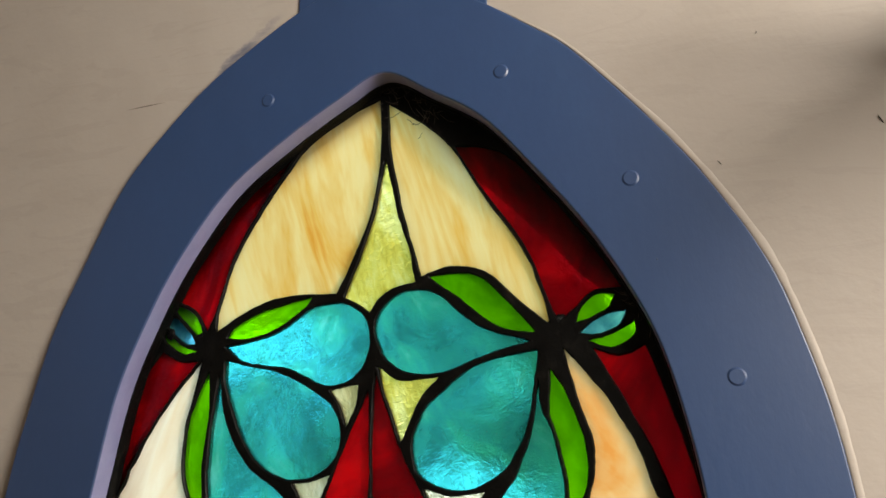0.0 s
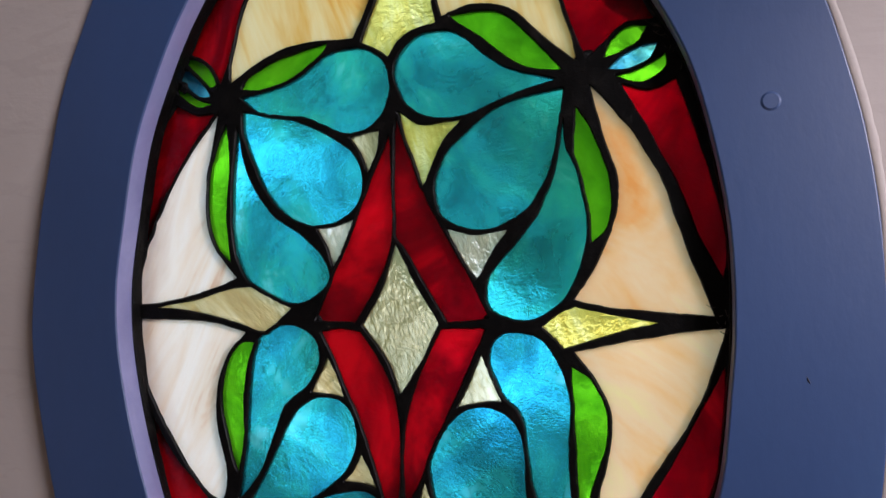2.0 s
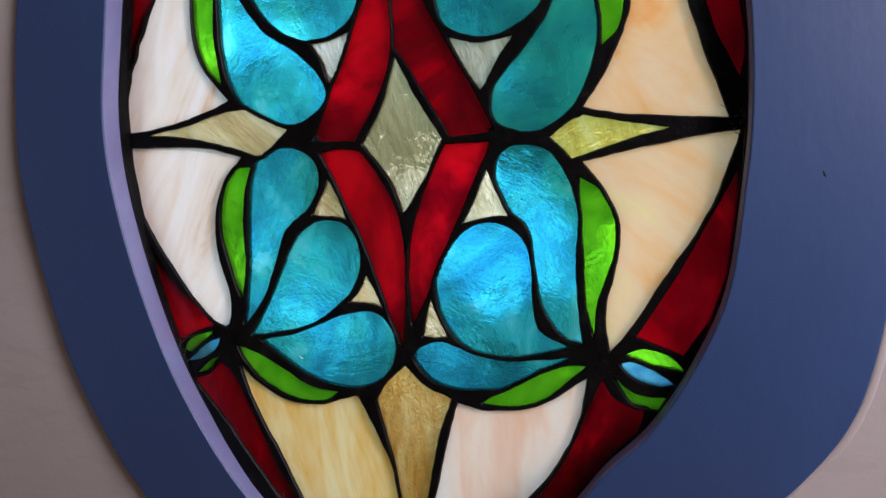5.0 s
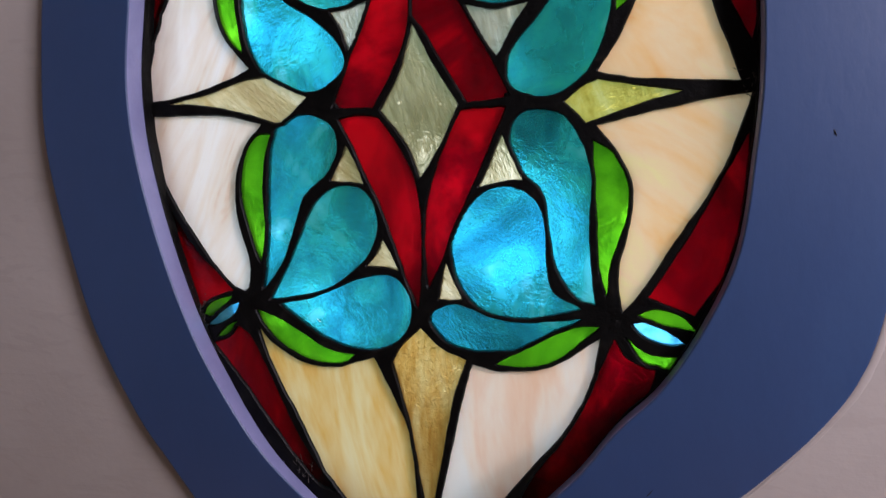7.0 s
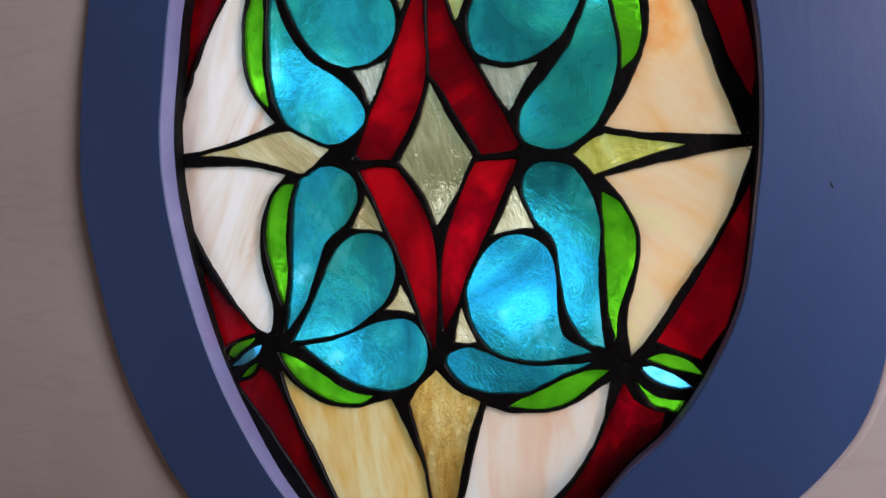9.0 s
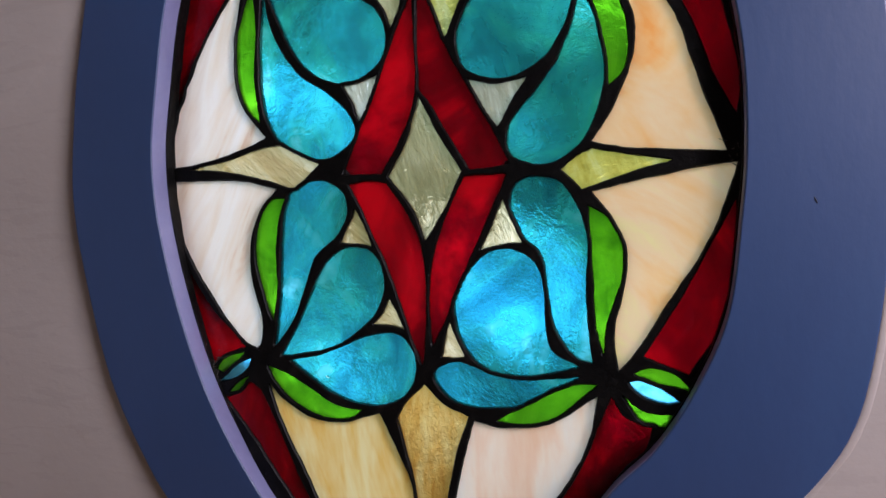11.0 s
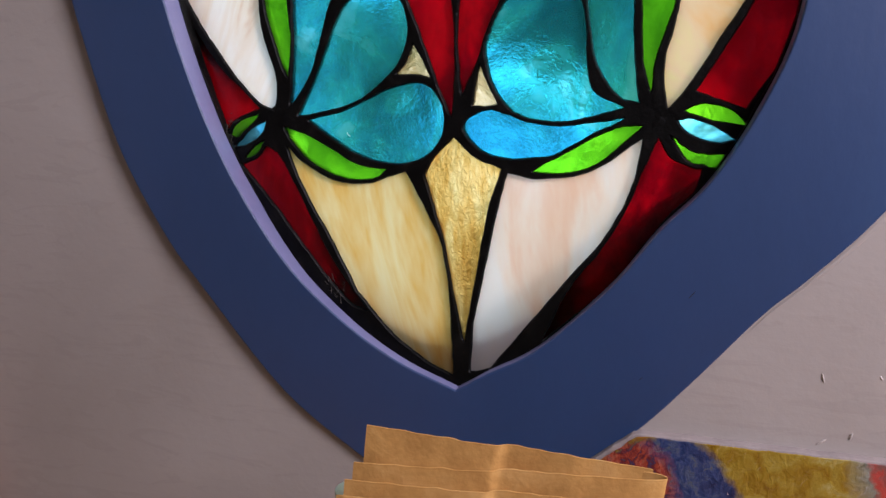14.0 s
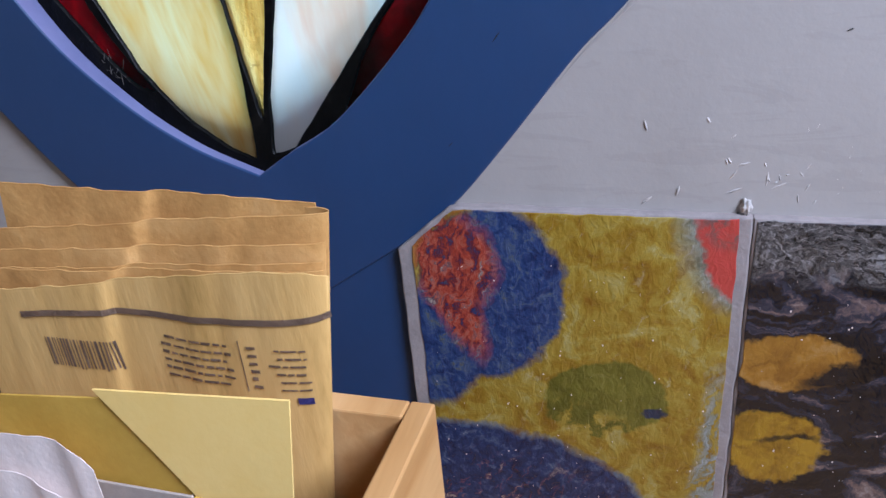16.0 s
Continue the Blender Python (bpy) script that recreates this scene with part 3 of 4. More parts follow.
pane("petal_pane", "teal", "*-125,163 -101,167 -77,175 -56,189 -29,193 -11,185 -3,169 -6,148 -18,135 -37,131 -56,139 -75,146 -105,149")
pane("petal_pane", "teal", "*118,158 94,152 73,145 52,138 31,138 13,147 3,165 4,182 17,196 35,200 52,194 70,178 90,166")
pane("petal_pane", "teal", "*-124,152 -85,144 -55,131 -34,117 -25,99 -28,79 -43,67 -64,63 -85,71 -101,87 -112,108 -122,134")
pane("petal_pane", "teal", "*123,151 102,148 77,141 56,126 39,110 32,87 37,67 56,58 76,59 96,70 106,83 115,105 120,128")
pane("petal_pane", "teal", "*-128,142 -123,113 -113,90 -97,70 -77,57 -59,41 -52,24 -64,10 -83,5 -107,12 -124,29 -132,56 -133,91")
pane("petal_pane", "teal", "*123,133 124,111 131,96 137,69 136,42 124,12 106,-3 89,-6 71,2 69,20 79,35 94,51 108,72 118,100")
pane("leaf_pane", "green", "*-138,145 -136,109 -139,74 *-135,36 -146,47 -155,70 -154,101 -146,127")
pane("leaf_pane", "green", "*132,138 141,122 150,98 154,76 151,57 *141,46 140,65 136,84 130,107")
pane("side_pane", "white", "*-145,154 -154,110 -156,74 -149,47 *-130,24 -152,16 -188,7 *-223,3 -212,48 -193,89 -169,126")
pane("side_pane", "peach", "*141,152 158,132 175,108 189,78 201,41 *217,-2 188,0 152,3 *129,8 145,34 156,60 159,87 150,117")
pane("border_pane", "red", "*-72,318 -98,282 -122,240 -132,203 *-143,176 -152,190 -169,201 *-178,205 -162,243 -125,284")
pane("border_pane", "red", "*65,311 88,268 117,226 132,187 *139,170 152,182 164,191 *183,193 162,228 131,270 100,302")
pane("border_pane", "red", "*-183,161 -166,153 *-148,152 -172,124 -196,85 *-221,30 -214,90 -201,135")
pane("border_pane", "red", "*162,151 179,119 196,85 210,48 *223,22 225,44 218,80 204,129 *196,152 180,145")
pane("bud_pane", "green", "*-176,198 -160,195 -150,183 *-146,169 -156,176 -168,188")
pane("bud_pane", "bud_blue", "*-184,189 -171,188 -159,176 *-153,167 -163,168 -176,177")
pane("bud_pane", "green", "*-185,185 -180,170 -165,160 *-151,160 -166,166 -177,175")
pane("bud_pane", "green", "*151,170 156,182 166,188 *178,188 173,179 163,173")
pane("bud_pane", "bud_blue", "*153,162 163,170 175,175 *185,176 180,167 166,161")
pane("bud_pane", "green", "*158,157 170,159 182,164 *190,169 189,160 177,152 168,153")
pane("gusset_pane", "amber", "*-33,127 -21,130 *-11,131 -13,117 *-20,101 -25,115")
pane("gusset_pane", "lemon", "*3,144 18,134 35,133 *51,135 37,120 *23,89 13,115")
pane("spire_pane", "red", "*-3,127 -2,90 -2,49 -13,20 *-31,-9 -45,-8 *-62,-8 -50,20 -33,58 -17,95")
pane("spire_pane", "red", "*2,141 14,106 28,72 47,40 *70,-5 54,-7 *40,-8 25,16 9,44 1,57")
pane("diamond_pane", "amber", "*1,49 15,20 *33,-9 19,-37 *4,-60 -5,-37 *-25,-11 -9,16")
pane("gusset_pane", "clear", "*-61,61 -47,62 *-32,66 -40,45 *-48,32 -54,50")
pane("gusset_pane", "clear", "*40,58 59,53 *83,56 71,39 *61,22 49,40")
pane("spear_pane", "straw", "*-203,1 -167,7 -142,14 *-117,18 -100,10 *-84,1 -95,-9 *-105,-19 -132,-10 -167,-2")
pane("spear_pane", "lemon", "*107,-10 118,-2 *129,3 152,-2 *182,-7 155,-14 *121,-25 114,-17")
pane("side_pane", "white", "*-223,-8 -180,-9 -149,-11 *-122,-18 -136,-32 -147,-59 -146,-91 -137,-125 *-140,-147 -158,-137 -184,-105 -208,-67 -220,-34")
pane("side_pane", "peach", "*224,-10 194,-14 161,-20 *128,-27 143,-46 152,-69 150,-96 143,-127 *146,-152 161,-134 179,-104 201,-70 214,-41")
pane("leaf_pane", "green", "*-114,-25 -129,-27 -139,-46 -142,-73 -134,-104 *-127,-124 -123,-100 -124,-68 -121,-42")
pane("leaf_pane", "green", "*126,-37 139,-46 148,-65 148,-88 138,-119 *135,-142 130,-119 129,-88 127,-57")
pane("petal_pane", "blue", "*-126,-145 -121,-109 -119,-73 -116,-37 -111,-22 -98,-14 -81,-12 -64,-22 -61,-39 -70,-56 -88,-71 -98,-95 -109,-122")
pane("petal_pane", "blue", "*128,-148 115,-143 102,-124 96,-96 92,-72 78,-56 70,-37 72,-23 81,-16 95,-16 108,-21 120,-41 125,-65 123,-96 125,-127")
pane("petal_pane", "blue", "*-120,-152 -101,-118 -86,-87 -71,-69 -51,-65 -37,-72 -30,-91 -36,-113 -53,-130 -77,-144")
pane("petal_pane", "blue", "*119,-151 99,-140 94,-116 93,-92 84,-74 66,-67 47,-73 32,-92 26,-112 33,-137 50,-155 75,-159 99,-156")
pane("petal_pane", "blue", "*-112,-155 -82,-149 -53,-137 -29,-131 -13,-136 -5,-151 -9,-172 -26,-185 -49,-187 -73,-180 -92,-169")
pane("petal_pane", "blue", "*119,-158 87,-162 63,-161 41,-154 26,-151 11,-159 13,-169 28,-181 50,-184 75,-181 97,-170")
pane("spire_pane", "red", "*-58,-16 -43,-14 *-27,-16 -11,-39 1,-66 4,-112 *1,-155 -9,-130 -24,-87 -42,-48")
pane("spire_pane", "red", "*67,-12 52,-13 *35,-13 19,-46 9,-79 7,-112 *9,-140 20,-117 36,-79 51,-47")
pane("gusset_pane", "straw", "*-54,-35 -46,-49 *-40,-64 -51,-62 *-66,-61 -59,-48")
pane("gusset_pane", "amber", "*64,-31 71,-47 *78,-62 64,-63 *47,-67 55,-51")
pane("gusset_pane", "straw", "*-26,-104 -20,-116 *-14,-128 -25,-125 *-39,-124 -31,-115")
pane("gusset_pane", "straw", "*22,-121 27,-133 *34,-147 26,-148 *17,-147 19,-133")
pane("spear_pane", "gold", "*2,-169 17,-183 *36,-191 27,-219 16,-272 *8,-317 1,-282 -7,-240 *-20,-195 -12,-183")
pane("leaf_pane", "green", "*-133,-160 -112,-167 -92,-178 -73,-188 *-50,-192 -63,-199 -85,-198 -108,-188 -123,-175")
pane("leaf_pane", "green", "*131,-163 111,-165 87,-176 *58,-193 79,-194 99,-189 117,-175")
pane("foot_pane", "cream", "*-131,-174 -118,-187 -90,-201 -62,-201 *-35,-193 -20,-220 -7,-253 -2,-303 *-1,-343 -23,-333 -50,-313 *-76,-284 -97,-244 -119,-205")
pane("foot_pane", "pearl", "*41,-194 65,-198 100,-191 *131,-171 124,-206 108,-236 81,-269 *28,-335 20,-338 *13,-339 16,-302 27,-251 35,-215")
pane("border_pane", "red", "*-227,-48 -211,-76 -185,-114 *-153,-145 -169,-151 *-183,-161 -204,-124 -220,-81")
pane("border_pane", "red", "*-151,-172 -137,-183 -119,-218 -97,-260 *-68,-299 -84,-292 -112,-261 -149,-214 *-173,-187 -159,-181")
pane("border_pane", "red", "*223,-34 208,-63 186,-104 *163,-142 176,-147 *192,-153 211,-122 221,-81")
pane("border_pane", "red", "*141,-171 150,-185 *169,-190 155,-224 120,-263 *66,-311 85,-273 112,-236 129,-198")
pane("bud_pane", "green", "*-180,-165 -175,-156 *-154,-150 -162,-158 -173,-167")
pane("bud_pane", "bud_blue", "*-177,-174 -164,-162 *-148,-155 -154,-165 -165,-172")
pane("bud_pane", "green", "*-170,-184 -159,-174 *-150,-169 -153,-178 -162,-184")
pane("bud_pane", "green", "*156,-154 168,-150 183,-154 *194,-164 179,-161 166,-159")
pane("bud_pane", "bud_blue", "*152,-160 166,-160 *187,-172 176,-174 161,-169")
pane("bud_pane", "green", "*148,-169 157,-177 168,-181 *185,-182 179,-189 164,-188 155,-179")

import mathutils


def inside(points, loop):
    """Which points lie within the loop."""
    hit = np.zeros(len(points), bool)
    for a, b in zip(loop, np.roll(loop, -1, 0)):
        span = (a[1] > points[:, 1]) != (b[1] > points[:, 1])
        at = (b[0] - a[0]) * (points[:, 1] - a[1]) / (b[1] - a[1] + 1e-12) + a[0]
        hit ^= span & (points[:, 0] < at)
    return hit


def leading(border, loops, front, back):
    """The net of lead between the panes: flat crowns, rounded shoulders and walls down to the back."""
    crowns = [grown(l, 0.0011) for l in loops]
    flat, edges = [], []
    for l in [border] + crowns:
        start = len(flat)
        flat += [Vector(p) for p in l]
        edges += [(start + i, start + (i + 1) % len(l)) for i in range(len(l))]
    verts, _, tris, *_ = mathutils.geometry.delaunay_2d_cdt(flat, edges, [], 0, 1e-6)
    xy = np.array([(v.x, v.y) for v in verts])
    mids = np.array([xy[list(t)].mean(0) for t in tris])
    keep = inside(mids, border)
    for l in crowns:
        close = np.nonzero(keep & (mids > l.min(0)).all(1) & (mids < l.max(0)).all(1))[0]
        keep[close] &= ~inside(mids[close], l)
    co = [(x, front, z) for x, z in xy]
    faces = [tuple(t) for t, k in zip(tris, keep) if k]
    for l in loops:
        rings = []
        for by, y in ((0.0011, front), (0.0008, front + 0.0003), (0.0003, front + 0.0011), (0.0, front + 0.0022), (0.0, back)):
            rings.append(range(len(co), len(co) + len(l)))
            co += [(x, y, z) for x, z in grown(l, by)]
        for a, b in zip(rings, rings[1:]):
            for i in range(len(l)):
                j = (i + 1) % len(l)
                faces.append((a[i], b[i], b[j], a[j]))
    co = np.array(co)
    co[:, 2] += MID
    co[:, 1] += sag(co[:, 2])
    mesh = bpy.data.meshes.new("lead_came")
    mesh.from_pydata([tuple(c) for c in co], [], faces)
    mesh.shade_smooth()
    return mesh


def set_apart(loops, gap):
    """Draws neighbouring panes back until the lead between them is gap wide."""
    for _ in range(4):
        now = [l.copy() for l in loops]
        for a, l in enumerate(now):
            lo, hi = l.min(0) - gap, l.max(0) + gap
            others = [m for b, m in enumerate(now) if b != a and (m.max(0) > lo).all() and (m.min(0) < hi).all()]
            near = [m[((m > lo) & (m < hi)).all(1)] for m in others]
            if sum(len(m) for m in near):
                d = np.linalg.norm(l[:, None] - np.concatenate(near)[None], axis=2).min(1)
                for m in others:
                    d = np.where(inside(l, m), 0.0, d)
                inward = l - grown(l, 1.0)
                loops[a] = l + inward * (0.35 * np.clip(gap - d, 0, gap))[:, None]
    return loops


holes = set_apart([loop for *_, loop in PANES], 0.0033)
for (name, colour, _), loop in zip(PANES, holes):
    mesh = sheet([grown(loop, 0.0016)], -0.0016, 0.0014, 0.0, True)
    mesh.materials.append(GLASS[colour])
    mesh.materials.append(GLASS_BACK)
    for f in mesh.polygons:
        f.material_index = 0 if f.normal.y < -0.7 else 1
    part(name, mesh, None, window, GLASS_LABEL[colour])

came = leading(grown(OPENING, 0.006), holes, -0.0038, 0.003)
part("lead_came", came, LEAD, window, "blackened lead and solder lines")


def lump(x, y, z, r, flat, seed, squash=(1, 1, 1)):
    """A knobbly blob."""
    bm = bmesh.new()
    bmesh.ops.create_icosphere(bm, subdivisions=4, radius=r)
    for w in bm.verts:
        w.co *= 1 + 0.45 * noise.noise(w.co / r * 1.6 + Vector((seed, 0, 0))) + 0.2 * noise.noise(w.co / r * 5 + Vector((seed, 3, 0)))
        w.co = Vector((w.co.x * squash[0], w.co.y * flat, w.co.z * squash[2])) + Vector((x, y, z))
    for f in bm.faces:
        f.smooth = True
    return bm


for k, (x, z, r) in enumerate(((-0.145, 0.168, 0.009), (0.138, 0.166, 0.010), (-0.137, -0.153, 0.010), (0.144, -0.163, 0.011), (-0.064, -0.008, 0.007), (0.072, -0.008, 0.008), (0.0, -0.162, 0.006), (0.012, 0.365, 0.008))):
    part("solder_knot", lump(x, -0.002 + float(sag(MID + z)), MID + z, r * 0.85, 0.2, k * 3.1), LEAD, window, "lumpy black solder joint")

# ---- painted panels on the wall ----
def painted_panel(x0, x1, z0, z1, cut, label, material, seed):
    """A plastered panel with a thickly painted face and bright flecks of paint on it."""
    ob = thing("painted_panel", ((x0 + x1) / 2, WALL_Y, z0), label, "painting", "painted panels on the wall")

    def corners(l, r, t):
        text = f"*{(x0+l)*1e3:.1f},{(z0-MID)*1e3:.1f} *{(x1-r)*1e3:.1f},{(z0-MID)*1e3:.1f} *{(x1-r)*1e3:.1f},{(z1-t-MID)*1e3:.1f} "
        if cut:
            return text + f"*{(x0+cut[0]+l/4)*1e3:.1f},{(z1-t-MID)*1e3:.1f} *{(x0+l)*1e3:.1f},{(z1-cut[1]+l/3-MID)*1e3:.1f}"
        return text + f"*{(x0+l)*1e3:.1f},{(z1-t-MID)*1e3:.1f}"

    part("backing", sheet([uneven(outline(corners(0, 0, 0), 24), 0.0008, 120)], -0.0345, WALL_Y + 0.0005, 0.0012), MORTAR, ob, "grey plaster backing")
    part("painted_face", sheet([uneven(outline(corners(0.010 if cut else 0.0015, 0.0065, 0.0012), 24), 0.0016, 110)], -0.0352, -0.0335, 0.0003), material, ob)
    rng = random.Random(seed)
    bm = bmesh.new()
    for _ in range(80):
        x, z, r = rng.uniform(x0 + 0.015, x1 - 0.01), rng.uniform(z0 + 0.03, z1 - 0.035), rng.choice((0.00025, 0.0003, 0.0005))
        bmesh.ops.create_icosphere(bm, subdivisions=1, radius=r, matrix=Matrix.Translation((x, -0.0352, z)) @ Matrix.Diagonal((1, 0.6, rng.uniform(0.7, 1.8), 1)))
    tagged(part("paint_flecks", bm, TISSUE, ob, "tiny white flecks of paint"), kind="stuff")
    return ob


painted_panel(0.0955, 0.3015, 0.56, 0.8335, (0.036, 0.030), "abstract ochre, indigo and coral painted panel with a clipped corner", PAINTING, 5)
painted_panel(0.3018, 0.52, 0.56, 0.8335, None, "black marbled painted panel with orange flower shapes", DARK_PAINTING, 6)

# ---- table, box and papers ----
table = thing("table", (0.0, -0.42, 0.0), "plain wooden table under the window", "table")
part("tabletop", block(-0.75, 0.55, -0.72, -0.06, 0.47, 0.50, 0.004), PINE, table)
for x in (-0.70, 0.50):
    for y in (-0.67, -0.11):
        part("leg", block(x - 0.025, x + 0.025, y - 0.025, y + 0.025, 0.0, 0.47, 0.003), PINE, table)

X0, X1, Y0, Y1, TOP, WALLS = 0.030, 0.189, -0.43, -0.245, 0.859, 0.0085
wooden_box = thing("wooden_box", (0.10, -0.34, 0.50), "open pale pine wooden box holding papers", "box")
part("bottom", block(X0, X1, Y0, Y1, 0.50, 0.508, 0.001), PINE, wooden_box)
part("back_panel", block(X0, X1 - WALLS, Y1 - WALLS, Y1, 0.508, TOP, 0.0008), PINE, wooden_box)
part("front_panel", block(X0, X1 - WALLS, Y0, Y0 + WALLS, 0.508, TOP, 0.0008), PINE, wooden_box)
part("side_panel", block(X1 - WALLS + 0.0002, X1, Y0, Y1, 0.508, TOP, 0.0008), PINE, wooden_box)


def crease(x, z, deep=0.0015):
    """The shared ripples of the folded paper."""
    ripple = noise.noise(Vector((x * 45, z * 6, 1.5))) + 0.8 * noise.noise(Vector((x * 120, z * 9, 6.2)))
    return deep * (0.4 * ripple + 0.9 * math.tanh((x - 0.0905) / 0.0012) - 0.35 * math.tanh((x - 0.118) / 0.004))


def paper(path, z0, top, depth, thick=0.0005, rows=14, slant=0.0, rough=0.0006):
    """An upright sheet along a path of (x, back) points; top(s) gives its upper edge, depth(r) how far it leans."""
    bm = bmesh.new()
    front, rear = [], []
    for j in range(rows + 1):
        r = j / rows
        a, b = [], []
        for i, (x, back) in enumerate(path):
            s = i / (len(path) - 1)
            z = z0 + (top(s) + rough * noise.noise(Vector((x * 140, back * 90, 7.0))) - z0) * r
            xx, y = x + slant * (z - 0.905), depth(r) + back + crease(x, z)
            a.append(bm.verts.new((xx, y, z)))
            b.append(bm.verts.new((xx, y + thick, z)))
        front.append(a)
        rear.append(b)
    for j in range(rows):
        for i in range(len(path) - 1):
            bm.faces.new((front[j][i], front[j][i + 1], front[j + 1][i + 1], front[j + 1][i]))
            bm.faces.new((rear[j][i], rear[j + 1][i], rear[j + 1][i + 1], rear[j][i + 1]))
    for g in (0, rows):
        for i in range(len(path) - 1):
            bm.faces.new((front[g][i], rear[g][i], rear[g][i + 1], front[g][i + 1]))
    for i in (0, len(path) - 1):
        for j in range(rows):
            bm.faces.new((front[j][i], front[j + 1][i], rear[j + 1][i], rear[j][i]))
    bmesh.ops.recalc_face_normals(bm, faces=bm.faces[:])
    mesh = bpy.data.meshes.new("paper")
    bm.to_mesh(mesh)
    bm.free()
    mesh.shade_smooth()
    mesh.set_sharp_from_angle(angle=radians(50))
    return mesh


def straight(x0, x1, count=70):
    return [(x0 + (x1 - x0) * i / count, 0.0) for i in range(count + 1)]


ROUND, REACH = 0.012, 0.0175


def bend(x, x1, deep=0.0055):
    """How far the front swings back before it turns round the side."""
    q = max(0.0, min(1.0, (x - x1 + ROUND) / REACH))
    return deep * (1 - math.sqrt(1 - q * q))


def turned_back(x0, x1, deep, turns=0.5):
    """Along the front and in a wide curve round the side, by turns of a half circle."""
    turn = [math.pi * turns * k / 22 for k in range(1, 23)]
    return straight(x0, x1 - ROUND) + [(x1 - ROUND + REACH * math.sin(a), deep * (1 - math.cos(a))) for a in turn]


LOW, FOLD_X = 0.51, 0.1588
paper_bag = thing("folded_paper_bag", (0.09, -0.262, LOW), "folded brown paper bag with printed lines and a striped code", "paper bag")
part("back_layer", paper(straight(0.0298, 0.1510), LOW, lambda s: 0.9272 - 0.0045 * s, lambda r: -0.2560 + 0.0200 * r, slant=0.14), KRAFT, paper_bag)
part("fold", paper(turned_back(0.0275, 0.1512, 0.0034, 1.0), LOW, lambda s: 0.9120 + 0.0095 * min(1, s * 1.2), lambda r: -0.2580 + 0.0155 * r, slant=0.14), KRAFT, paper_bag, "rounded fold of brown paper")
part("layer", paper(turned_back(0.0262, 0.1524, 0.0036), LOW, lambda s: 0.9065 + 0.0075 * min(1, s * 1.2), lambda r: -0.2595 + 0.0115 * r, slant=0.14), KRAFT, paper_bag)
part("layer", paper(turned_back(0.0252, 0.1540, 0.0036), LOW, lambda s: 0.9020 + 0.0085 * min(1, s * 1.2), lambda r: -0.2610 + 0.0075 * r, slant=0.14), KRAFT, paper_bag)
part("layer", paper(turned_back(0.0300, 0.1556, 0.0036), LOW, lambda s: 0.9035 + 0.0055 * min(1, s * 1.2), lambda r: -0.2618 + 0.0058 * r, slant=0.14), KRAFT, paper_bag)
part("printed_front", paper(turned_back(0.0365, FOLD_X, 0.0055), LOW, lambda s: 0.8985 + 0.0135 * min(1, s * 1.35) - 0.02 * max(0, s - 0.86), lambda r: -0.2650 + 0.0030 * r, slant=0.14), PRINTED, paper_bag, "printed paper front, faded yellow")


def bar(x0, x1, z0, z1, drop=0.0, wave=0.0):
    """A printed bar that follows the front of the bag."""
    bm = bmesh.new()
    top, low = [], []
    for i in range(61):
        x = x0 + (x1 - x0) * i / 60
        q = i / 60
        sink = drop * q + wave * math.sin(q * math.tau)
        for z, row in ((z0 + sink, low), (z1 + sink, top)):
            r = (z - LOW) / (0.908 - LOW)
            row.append(bm.verts.new((x, -0.2650 + 0.0030 * r + crease(x - 0.14 * (z - 0.905), z) + bend(x - 0.14 * (z - 0.905), FOLD_X) - 0.0006, z)))
    for i in range(60):
        bm.faces.new((low[i], low[i + 1], top[i + 1], top[i]))
    bmesh.ops.solidify(bm, geom=bm.faces[:], thickness=-0.0003)
    return bm


part("stripe", bar(0.054, 0.1640, 0.8905, 0.8927, 0.0055, 0.0012), INK, paper_bag, "faded brown printed stripe")
rng = random.Random(4)
x = 0.0605
while x < 0.0885:
    w = rng.choice((0.0004, 0.0007, 0.0011))
    part("code_bar", bar(x, x + w, 0.8725 - rng.choice((0, 0, 0.0008)), 0.8835), INK, paper_bag)
    x += w + rng.choice((0.0005, 0.0008))


def words(x0, x1, z, tall, slope):
    """A line of illegible print, as short bars."""
    x = x0
    while x < x1 - 0.001:
        w = min(rng.uniform(0.0016, 0.0052), x1 - x)
        drop = slope * (x - x0)
        part("text_bar", bar(x, x + w, z + drop, z + drop + tall * rng.uniform(0.75, 1.1), slope * w), INK, paper_bag)
        x += w + rng.uniform(0.0005, 0.0009)


for k in range(6):
    z = 0.8862 - k * 0.0029
    words(0.1045 + (0.0 if k else 0.002), 0.1305 - 0.003 * rng.random(), z, 0.0010, -0.06)
    words(0.1360, 0.1390, z - 0.0012, 0.0013, 0.0)
    words(0.1465 - 0.004 * rng.random(), 0.1555, z - 0.0012, 0.0008, 0.02)
part("text_bar", bar(0.1500, 0.1550, 0.8655, 0.8680), INK_BLUE, paper_bag, "violet blue print")
part("rule", bar(0.1333, 0.1337, 0.8690, 0.8880), INK, paper_bag)

envelope = thing("manila_envelope", (0.05, -0.277, 0.51), "large manila envelope with a pale yellow flap standing in the box", "envelope")
part("body", sheet([outline("*-100,-690 *112,-690 *155,-321 100,-327 38,-333 -10,-336 -50,-343 -82,-350 -97,-358")], -0.2768, -0.276, 0.0002), MANILA, envelope)
part("flap", sheet([outline("*89,-324 *158,-319 *139,-440 *133,-440 *119,-367 *104,-345", 3)], -0.2780, -0.2772), YELLOW, envelope, "pale yellow folded flap")

card = thing("grey_card", (0.09, -0.2795, LOW), "small grey card with an orange edge", "card")
part("sheet", block(0.060, 0.1165, -0.2802, -0.2792, LOW, 0.8390, 0.0003), CARD, card)
